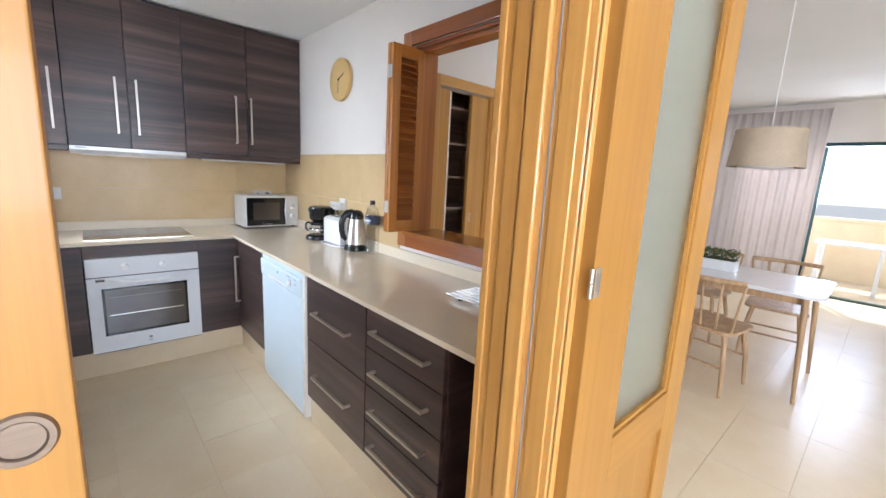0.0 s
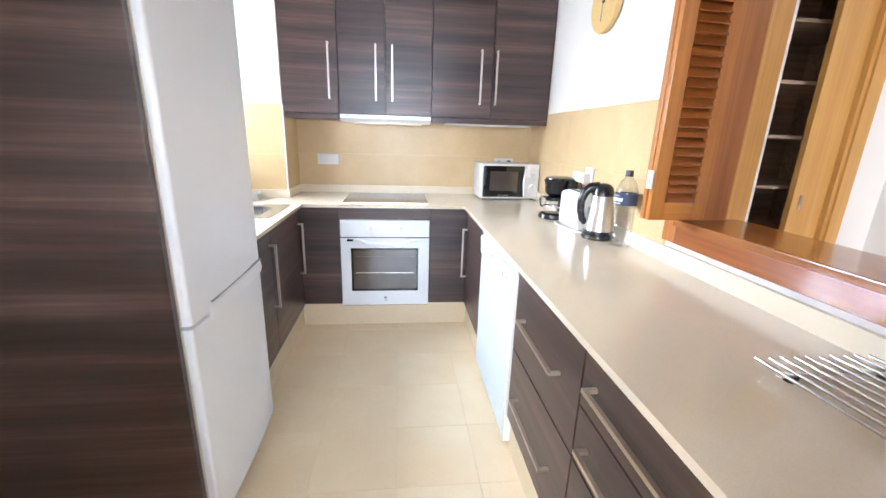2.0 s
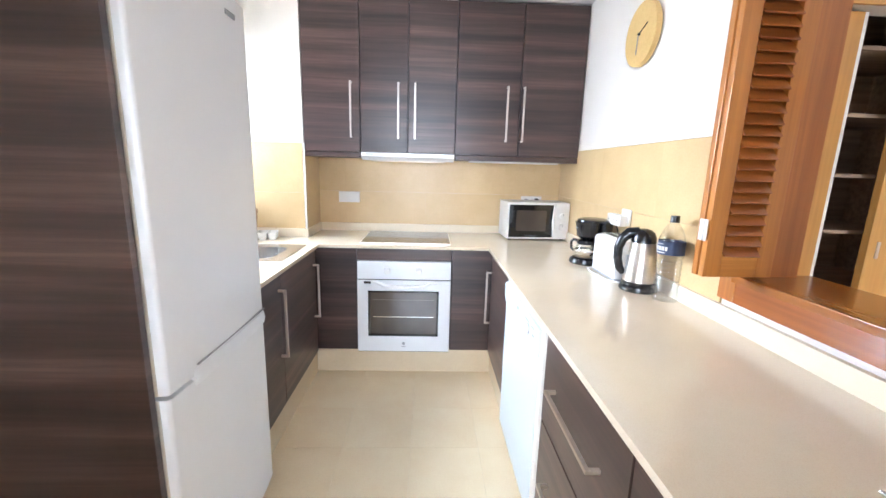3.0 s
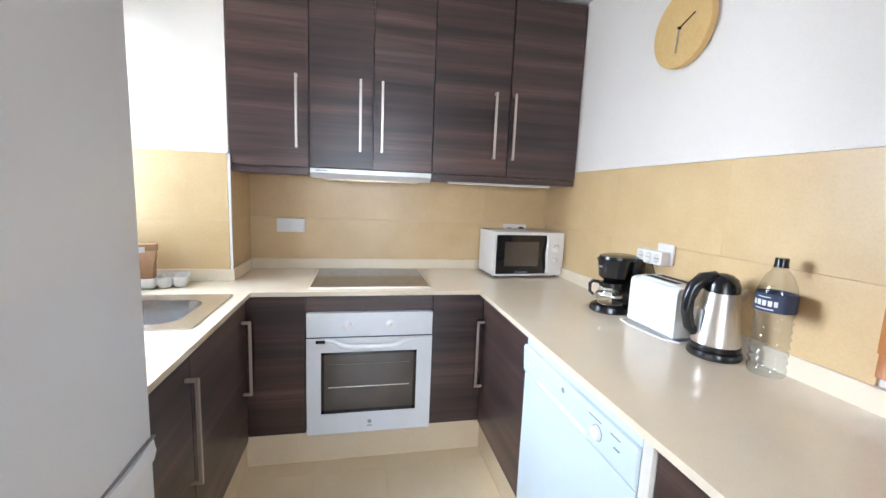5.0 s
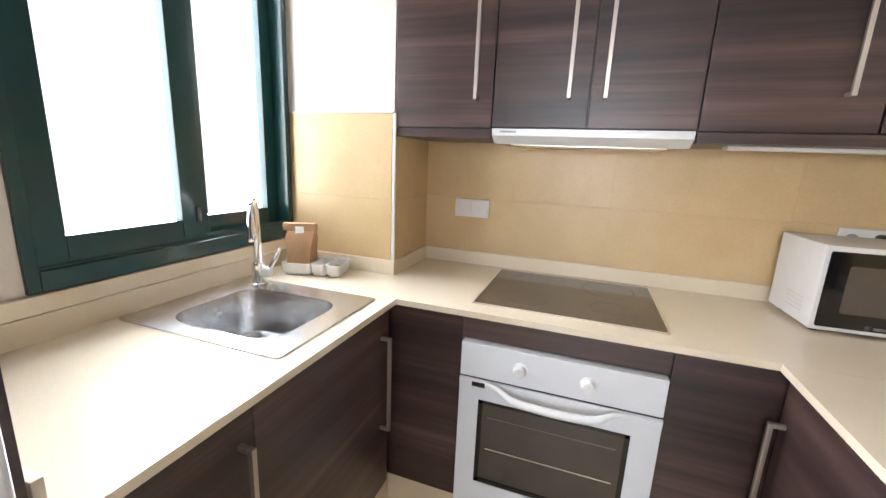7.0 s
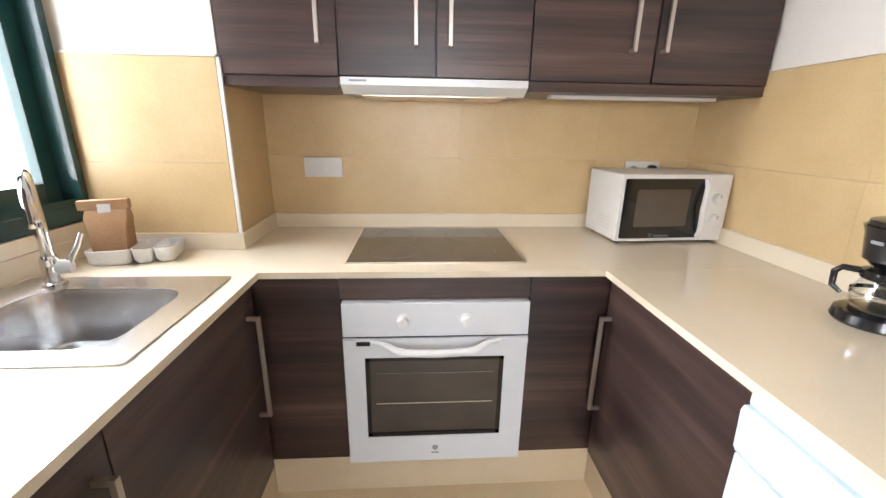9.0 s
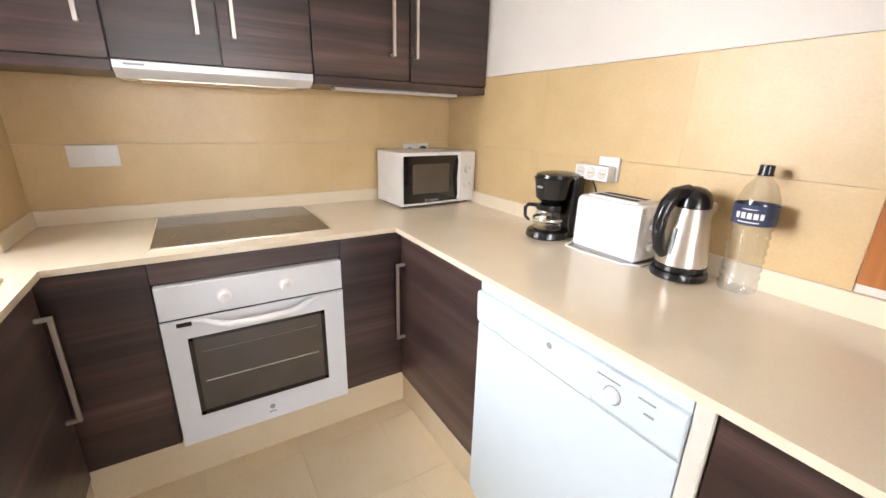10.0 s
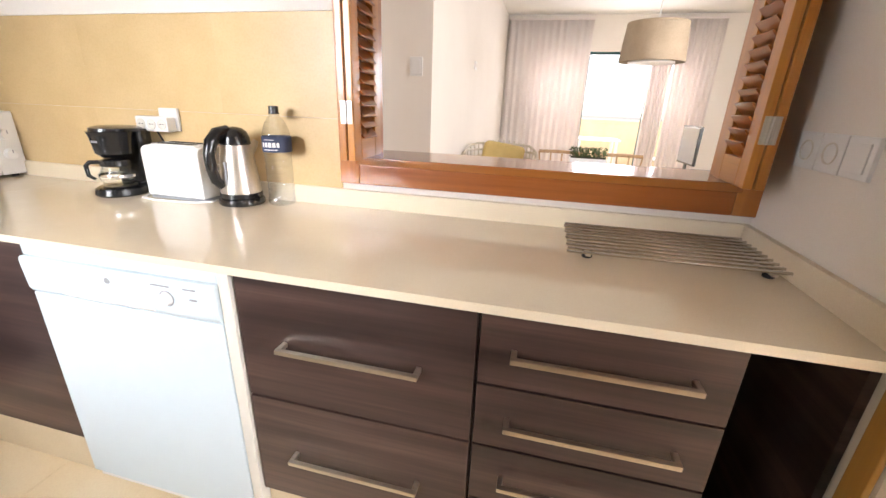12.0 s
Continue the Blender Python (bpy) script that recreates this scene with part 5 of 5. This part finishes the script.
# ---------------------------------------------------------------- closet and passage


def closet():
    d = tagged(new("door_2"), "varnished pine closet doorway with a leaf ajar", "closet door", kind="structure")
    d.location = (2.25, YCL, 0)
    x0, x1, zt = 2.11, 2.72, 2.06
    part("casing", boxes((x0 - 0.075, YCL - 0.018, 0, x0, YCL - 0.001, zt + 0.075), bevel=0.003), PINE, d)
    part("casing", boxes((x1, YCL - 0.018, 0, x1 + 0.075, YCL - 0.001, zt + 0.075), bevel=0.003), PINE, d)
    part("casing", boxes((x0, YCL - 0.018, zt, x1, YCL - 0.001, zt + 0.075), bevel=0.003), PINE_X, d)
    part("jamb", boxes((x0, YCL - 0.004, 0, x0 + 0.02, YCL + 0.104, zt), (x1 - 0.02, YCL - 0.004, 0, x1, YCL + 0.104, zt)), PINE, d)
    part("leaf", boxes((x0 + 0.02, YCL + 0.03, 0.01, x0 + 0.15, YCL + 0.065, zt - 0.01), bevel=0.002), PINE, d)
    part("leaf_edge", boxes((x0 + 0.15, YCL + 0.034, 0.01, x0 + 0.168, YCL + 0.061, zt - 0.01)), WHITE_P, d, "white painted edge strip")
    l = part("leaf", boxes((2.505, YCL + 0.025, 0.01, x1 - 0.02, YCL + 0.06, zt - 0.01), bevel=0.002), PINE, d)
    part("lock_plate", boxes((2.545, YCL + 0.021, 0.995, 2.562, YCL + 0.026, 1.075), bevel=0.0015), STEEL, l, "small steel lock plate")
    s = thing("closet_shelves", (2.5, 2.7, 0), "brown wooden shelves inside the closet, empty", "shelf")
    for z in (0.3, 0.82, 1.11, 1.385, 1.665, 1.96):
        part("shelf", boxes((1.952, YCL + 0.16, z - 0.018, 2.998, 2.948, z), bevel=0.001), SHELF_WOOD, s)


closet()
for name, lab, x, y, z, face in (("light_switch", "white light switch near the wall corner", XW2 - 0.001, 2.06, 1.465, "x"), ("thermostat", "small white thermostat on the living room wall", 4.66, YN - 0.001, 1.617, "y")):
    p = thing(name, (x, y, z), lab, "switch")
    if face == "x":
        part("plate", boxes((x - 0.012, y - 0.045, z - 0.06, x, y + 0.045, z + 0.06), bevel=0.003), WHITE_P, p)
        part("rocker", boxes((x - 0.016, y - 0.03, z - 0.045, x - 0.011, y + 0.03, z + 0.045), bevel=0.002), WHITE_P, p)
    else:
        part("plate", boxes((x - 0.045, y - 0.014, z - 0.04, x + 0.045, y, z + 0.04), bevel=0.003), WHITE_P, p)
        part("dial", boxes((x - 0.02, y - 0.018, z - 0.02, x + 0.02, y - 0.013, z + 0.02), bevel=0.002), CREAM_P, p)

# ---------------------------------------------------------------- living room


def terrace_doors():
    d = tagged(new("door_3"), "dark framed sliding terrace doors, partly open", "sliding door", kind="structure")
    d.location = (XE, 0.2, 0)
    a, b = XE + 0.02, XE + 0.11
    part("door_frame", boxes((a, TY0, 0, b, TY0 + 0.05, TZ1), (a, TY1 - 0.05, 0, b, TY1, TZ1), (a, TY0 + 0.05, TZ1 - 0.05, b, TY1 - 0.05, TZ1), (a, TY0 + 0.05, -0.005, b, TY1 - 0.05, 0.03), bevel=0.003), GREEN, d)
    for y0, y1, dx in ((0.60, 1.57, 0.02), (-1.1, -0.33, 0.055)):
        s = part("sash", boxes((a + dx, y0, 0.035, a + dx + 0.03, y0 + 0.075, TZ1 - 0.055), (a + dx, y1 - 0.075, 0.035, a + dx + 0.03, y1, TZ1 - 0.055), (a + dx, y0 + 0.075, 0.035, a + dx + 0.03, y1 - 0.075, 0.13), (a + dx, y0 + 0.075, TZ1 - 0.13, a + dx + 0.03, y1 - 0.075, TZ1 - 0.055), bevel=0.003), GREEN, d)
        p = part("pane", boxes((a + dx + 0.012, y0 + 0.07, 0.12, a + dx + 0.018, y1 - 0.07, TZ1 - 0.12)), GLASS, s)
        p.visible_shadow = False


def curtain(y0, y1, folds, depth, label, x=XE - 0.1):
    c = thing("curtain", (x, (y0 + y1) / 2, 0.02), label, "curtain", "terrace door curtains")
    bm, n = bmesh.new(), folds * 10
    top, bot, rng = [], [], random.Random(int(folds * 31 + 7))
    ph = [rng.uniform(-0.7, 0.7) for _ in range(folds + 2)]
    rows = [[] for _ in range(5)]
    for i in range(n + 1):
        s = i / n
        f = s * folds
        w = math.sin(f * math.tau + ph[int(f)]) * depth
        for k, zz in enumerate((0.02, 0.6, 1.25, 1.9, 2.55)):
            rows[k].append(bm.verts.new((x + w * (0.7 + 0.1 * (4 - k)) + 0.01 * math.sin(5 * s + k), y0 + s * (y1 - y0), zz)))
    for a, b in zip(rows, rows[1:]):
        for i in range(n):
            bm.faces.new((a[i], a[i + 1], b[i + 1], b[i]))
    cl = part("cloth", bm, CURTAIN, c, smooth=180)
    cl.modifiers.new("thickness", "SOLIDIFY").thickness = 0.002
    part("heading", boxes((x - depth - 0.008, y0, 2.53, x + depth + 0.008, y1, 2.56), bevel=0.004), CURTAIN, c)


def chair():
    """A pale wooden chair in its own place: seat centre over the origin, back towards +x."""
    c = thing("dining_chair", (0, 0, 0), "pale wooden dining chair with a spindle back", "chair", "chairs round the table")
    part("seat", prism(bmesh.new(), rounded(-0.21, -0.21, 0.2, 0.21, 0.07), "z", 0.43, 0.455, 0.008), OAK, c)
    for sx, sy in ((-1, -1), (-1, 1), (1, -1), (1, 1)):
        part("leg", tube(bmesh.new(), [(0.15 * sx, 0.15 * sy, 0.435), (0.185 * sx, 0.185 * sy, 0.22), (0.2 * sx, 0.2 * sy, 0)], [0.017, 0.016, 0.011], 12), OAK, c)
    part("stretcher", tube(bmesh.new(), [(-0.185, -0.185, 0.22), (-0.185, 0.185, 0.22)], 0.009, 8), OAK, c)
    part("stretcher", tube(bmesh.new(), [(0.185, -0.185, 0.2), (0.185, 0.185, 0.2)], 0.009, 8), OAK, c)
    rail = [(0.19 + 0.05 * (1 - (k / 4 - 1) ** 2), -0.235 + 0.47 * k / 8, 0.80) for k in range(9)]
    bm = bmesh.new()
    tube(bm, rail, 0.017, 10)
    part("top_rail", bm, OAK, c)
    for k in (0, 2, 4, 6, 8):
        x, y, z = rail[k]
        part("spindle", tube(bmesh.new(), [(0.165, y * 0.8, 0.45), (x, y, z)], 0.0085, 8), OAK, c)
    return c


def table():
    t = thing("dining_table", (3.84, 0.67, 0), "white-topped dining table on slim wooden legs", "table")
    x0, x1, y0, y1 = 3.43, 4.25, 0.06, 1.28
    part("tabletop", prism(bmesh.new(), rounded(x0, y0, x1, y1, 0.09), "z", 0.725, 0.75, 0.006), WHITE, t, "glossy white top")
    part("apron", boxes((x0 + 0.12, y0 + 0.12, 0.66, x1 - 0.12, y1 - 0.12, 0.725)), OAK, t)
    for x, sx in ((x0 + 0.1, -1), (x1 - 0.1, 1)):
        for y, sy in ((y0 + 0.1, -1), (y1 - 0.1, 1)):
            part("leg", tube(bmesh.new(), [(x, y, 0.72), (x + 0.05 * sx, y + 0.05 * sy, 0)], [0.021, 0.012], 12), OAK, t)


def planter():
    cx, cy, z = 3.88, 0.78, 0.75
    p = thing("planter", (cx, cy, z), "white rectangular planter box on the table", "planter")
    part("box", boxes((cx - 0.07, cy - 0.15, z, cx + 0.07, cy + 0.15, z + 0.085), bevel=0.006), WHITE_P, p)
    part("soil", boxes((cx - 0.06, cy - 0.14, z + 0.08, cx + 0.06, cy + 0.14, z + 0.089)), SOIL, p)
    g, rng = bmesh.new(), random.Random(4)
    for _ in range(520):
        x, y = cx + rng.uniform(-0.07, 0.07), cy + rng.uniform(-0.15, 0.15)
        h, r = z + 0.085 + rng.uniform(0.0, 0.085), rng.uniform(0.009, 0.018)
        m = Matrix.Translation((x, y, h)) @ Euler((rng.uniform(-1, 1), rng.uniform(-1, 1), rng.uniform(0, 6))).to_matrix().to_4x4()
        vs = [g.verts.new(m @ Vector(v)) for v in ((-r, 0, 0), (0, -r * 0.45, 0.003), (r, 0, 0), (0, r * 0.45, 0.003))]
        g.faces.new(vs)
    tagged(part("foliage", g, LEAF, p, "dense small green leaves", smooth=0), kind="stuff")


def pendant():
    cx, cy = 3.46, 0.502
    p = thing("pendant_lamp", (cx, cy, 1.545), "woven beige drum pendant lamp over the table", "pendant lamp")
    part("shade", lathe(bmesh.new(), [(0.213, 1.552), (0.192, 1.79), (0.188, 1.79), (0.209, 1.552)], (cx, cy, 0), 48), SHADE, p)
    part("top_ring", lathe(bmesh.new(), [(0.192, 1.781), (0.195, 1.786), (0.192, 1.795), (0.187, 1.79)], (cx, cy, 0), 40), SHADE, p)
    part("diffuser", lathe(bmesh.new(), [(0, 1.545), (0.15, 1.545), (0.152, 1.549), (0.15, 1.556), (0, 1.556)], (cx, cy, 0), 40), WHITE_P, p, "white diffuser disc under the shade")
    part("spider", boxes((cx - 0.19, cy - 0.003, 1.778, cx + 0.19, cy + 0.003, 1.784), (cx - 0.003, cy - 0.19, 1.778, cx + 0.003, cy + 0.19, 1.784)), STEEL, p)
    part("cord", tube(bmesh.new(), [(cx, cy, 1.76), (cx, cy, ZL)], 0.004, 8), WHITE_P, p)
    part("bulb", lathe(bmesh.new(), [(0, 1.63), (0.02, 1.636), (0.03, 1.66), (0.026, 1.69), (0.015, 1.72), (0.015, 1.77), (0, 1.77)], (cx, cy, 0), 20), WHITE_P, p, "unlit white bulb")
    part("ceiling_rose", lathe(bmesh.new(), [(0, ZL - 0.03), (0.035, ZL - 0.03), (0.05, ZL - 0.001), (0, ZL - 0.001)], (cx, cy, 0), 24), WHITE_P, p)


def armchair():
    cx, cy = 4.15, 1.57
    a = thing("rattan_armchair", (cx, cy, 0), "white woven rattan armchair with mustard cushions", "armchair")
    bm = bmesh.new()
    n = 22
    for j in range(9):
        z = 0.36 + 0.0625 * j
        pts = []
        for k in range(n + 1):
            t = radians(-105 + 210 * k / n)
            top = 0.90 - 0.24 * (1 - math.cos(t)) * 0.5
            r = 0.34 + 0.04 * (z - 0.36)
            pts.append((cx + r * math.cos(t), cy + r * math.sin(t), min(z, top)))
        tube(bm, pts, 0.011, 6)
    part("woven_back", bm, RATTAN, a, smooth=60)
    bm = bmesh.new()
    for k in range(25):
        t = radians(-105 + 210 * k / 24)
        top = 0.90 - 0.24 * (1 - math.cos(t)) * 0.5
        tube(bm, [(cx + 0.33 * math.cos(t), cy + 0.33 * math.sin(t), 0.33), (cx + 0.362 * math.cos(t), cy + 0.362 * math.sin(t), top)], 0.007, 6)
    part("ribs", bm, RATTAN, a, smooth=60)
    part("seat", lathe(bmesh.new(), [(0, 0.32), (0.33, 0.32), (0.345, 0.34), (0.33, 0.36), (0, 0.36)], (cx, cy, 0), 32), RATTAN, a)
    for sx in (-1, 1):
        for sy in (-1, 1):
            part("leg", tube(bmesh.new(), [(cx + 0.2 * sx, cy + 0.2 * sy, 0.33), (cx + 0.26 * sx, cy + 0.26 * sy, 0)], [0.016, 0.012], 10), OAK, a)
    c = thing("cushion", (cx, cy, 0.36), "mustard yellow seat cushion on the armchair", "cushion", "armchair cushions")
    part("cover", boxes((cx - 0.26, cy - 0.26, 0.361, cx + 0.24, cy + 0.26, 0.47), bevel=0.045, seg=4), YELLOW, c)
    c = thing("cushion", (cx + 0.18, cy, 0.47), "mustard yellow scatter cushion leaning on the back", "cushion", "armchair cushions")
    bm = boxes((-0.055, -0.21, -0.2, 0.055, 0.21, 0.2), bevel=0.05, seg=4)
    bmesh.ops.transform(bm, matrix=pose(cx + 0.2, cy, 0.68, 8, 14, 0), verts=bm.verts[:])
    part("cover", bm, YELLOW, c)


def tv():
    cx, cy = 5.9, -0.62
    s = thing("tv_stand", (cx, cy, 0), "low white television stand", "tv stand")
    part("body", boxes((cx - 0.25, cy - 0.5, 0.06, cx + 0.25, cy + 0.3, 0.5), bevel=0.006), WHITE_P, s)
    part("top", boxes((cx - 0.27, cy - 0.52, 0.5, cx + 0.27, cy + 0.32, 0.53), bevel=0.004), WHITE, s)
    part("base", boxes((cx - 0.22, cy - 0.46, 0, cx + 0.22, cy + 0.26, 0.06)), BLACK_M, s)
    t = thing("television", (cx, cy + 0.02, 0.53), "flat television seen at an angle on its stand", "television")
    m = Matrix.Translation((cx, cy + 0.02, 0)) @ Matrix.Rotation(radians(4), 4, "Z")
    for nm, rows, mat, lab in (("frame", [(-0.26, -0.02, 0.62, 0.26, 0.012, 1.08)], BLACK, ""), ("screen", [(-0.245, 0.0125, 0.64, 0.245, 0.015, 1.065)], SCREEN, "screen, switched off, grey from a painted reflection"),
                               ("neck", [(-0.03, -0.015, 0.545, 0.03, 0.005, 0.63)], BLACK, ""), ("foot", [(-0.16, -0.09, 0.5305, 0.16, 0.09, 0.546)], BLACK, "")):
        bm = boxes(*rows, bevel=0.003)
        bmesh.ops.transform(bm, matrix=m, verts=bm.verts[:])
        part(nm, bm, mat, t, lab)


terrace_doors()
curtain(0.62, 1.91, 12, 0.018, "sheer pinkish curtain drawn across the terrace door")
curtain(-0.60, -0.31, 6, 0.022, "sheer white curtain gathered beside the opening")
curtain(-1.22, -0.63, 7, 0.018, "sheer pinkish curtain hanging at the door end")
table(), planter(), pendant(), armchair(), tv()
first = chair()
first.location = (3.36, 0.62, 0)
first.rotation_euler = (0, 0, radians(172))
copy_thing(first, pose(3.33, 1.15, 0, 0, 0, 184))
copy_thing(first, pose(4.38, 0.40, 0, 0, 0, 6))
copy_thing(first, pose(4.40, 0.98, 0, 0, 0, -4))


def terrace_set():
    t = thing("terrace_table", (8.6, 0.2, -0.02), "white plastic terrace table", "table")
    part("tabletop", prism(bmesh.new(), rounded(8.25, -0.2, 8.95, 0.6, 0.08), "z", 0.68, 0.71, 0.006), WHITE_P, t)
    for x in (8.32, 8.88):
        for y in (-0.13, 0.53):
            part("leg", boxes((x - 0.025, y - 0.025, -0.02, x + 0.025, y + 0.025, 0.68), bevel=0.006), WHITE_P, t)
    c = thing("terrace_chair", (8.3, -0.8, -0.02), "white plastic terrace armchair", "chair")
    part("seat", prism(bmesh.new(), rounded(8.08, -1.02, 8.52, -0.58, 0.05), "z", 0.4, 0.43, 0.006), WHITE_P, c)
    part("backrest", prism(bmesh.new(), rounded(8.08, 0.43, 8.52, 0.86, 0.08), "y", -1.05, -1.02, 0.006), WHITE_P, c)
    for x in (8.1, 8.5):
        for y in (-1.0, -0.6):
            part("leg", boxes((x - 0.02, y - 0.02, -0.02, x + 0.02, y + 0.02, 0.41), bevel=0.005), WHITE_P, c)


terrace_set()

# ---------------------------------------------------------------- tiles, last


def piece_mesh(name, sx, sy, sz, mat, chamfer=0.0005):
    """A flat tile: full size below, chamfered face on top, with its thickness along its last axis."""
    bm = bmesh.new()
    a, b = (sx / 2, sy / 2), (sx / 2 - chamfer, sy / 2 - chamfer)
    rings = [[bm.verts.new((px * u, py * v, z)) for px, py in ((-1, -1), (1, -1), (1, 1), (-1, 1))] for (u, v), z in ((a, 0), (a, sz - chamfer * 0.6), (b, sz))]
    for lo, hi in zip(rings, rings[1:]):
        for k in range(4):
            bm.faces.new((lo[k], lo[(k + 1) % 4], hi[(k + 1) % 4], hi[k]))
    bm.faces.new(rings[-1])
    me = bpy.data.meshes.new(name)
    bm.to_mesh(me)
    bm.free()
    me.materials.append(mat)
    return me


MESHES = {}


def tile(parent, m, sx, sy, sz, mat):
    key = (round(sx, 3), round(sy, 3), mat.name)
    if key not in MESHES:
        MESHES[key] = piece_mesh("tile", sx, sy, sz, mat)
    ob = new("tile", MESHES[key])
    ob.parent = parent
    ob.matrix_world = m
    return ob


def spans(lo, hi, origin, step):
    cuts = [lo] + [origin + k * step for k in range(-60, 60) if lo + 0.02 < origin + k * step < hi - 0.02] + [hi]
    return list(zip(cuts, cuts[1:]))


rng = random.Random(11)
floor = bpy.data.objects["floor"]
J = 0.0007
for x0, x1 in spans(XL, XR, 0.38, 0.335):
    for y0, y1 in spans(YS0, YB, 1.985, 0.335):
        if x1 < FL - 0.3 or x0 > FR + 0.3 or y0 > FB + 0.2:
            continue
        m = pose((x0 + x1) / 2, (y0 + y1) / 2, -0.012 + rng.uniform(-0.0003, 0.0003))
        tile(floor, m, x1 - x0 - J, y1 - y0 - J, 0.012, FLOOR_TILE)
bm = bmesh.new()
for x0, x1 in spans(-2.6, XE + 0.1, 0.38, 0.67):
    for y0, y1 in spans(-3.6, 2.9, 0.31, 0.335):
        if x0 < XR + 0.14 and y1 > YS0 + 0.01:
            if x1 <= XR + 0.16 or y0 < YS0 - 0.01:
                if y0 >= YS0 - 0.01:
                    continue
                y1 = min(y1, YS0)
            else:
                x0 = XR + 0.15
        box(bm, x0 + J, y0 + J, -0.012, x1 - J, y1 - J, 0.0)
tagged(part("tile", bm, FLOOR_TILE, floor, smooth=0), kind="stuff")

# wall tiles, 8 mm proud of the paint
TT, W0 = 0.008, WT + 0.02
RZ = ((W0, 1.172), (1.172, TZ))
back, pier, hatch_wall = bpy.data.objects["wall_back"], bpy.data.objects["wall_pier"], bpy.data.objects["wall_hatch"]
for z0, z1 in RZ:
    zc, h = (z0 + z1) / 2, z1 - z0 - 0.001
    for x0, x1 in spans(XP + 0.001, XR - TT, 0.42, 0.6):
        tile(back, pose((x0 + x1) / 2, YB, zc, 90, 0, 0), x1 - x0 - 0.0002, h, TT, TILE)
    tile(pier, pose((XL + XP) / 2, YC, zc, 90, 0, 0), XP - XL - 0.01, h, TT, TILE)
    tile(pier, pose(XP, (YC + YB) / 2, zc, 90, 0, 90), YB - YC - 0.012, h, TT, TILE)
    for y0, y1 in spans(HY1 + 0.075, YB - TT, 2.30, 0.6):
        tile(hatch_wall, pose(XR, (y0 + y1) / 2, zc, 90, 0, -90), y1 - y0 - 0.0002, h, TT, TILE)
structure("trim", boxes((XP - 0.002, YC - TT - 0.002, W0 + 0.03, XP + TT + 0.002, YC - 0.0005, TZ), bevel=0.001), WHITE_P, "white plastic corner trim of the tiles", "trim")
structure("trim_hatch_wall", boxes((XR - TT - 0.002, HY1 + 0.075, TZ + 0.0005, XR - 0.0005, YC, TZ + 0.008), bevel=0.001), PAINT, "white edge trim above the tiles", "trim")
structure("trim_pier", boxes((XL, YC - TT - 0.002, TZ + 0.0005, XP, YC - 0.0005, TZ + 0.008), bevel=0.001), PAINT, "white edge trim above the pier tiles", "trim")
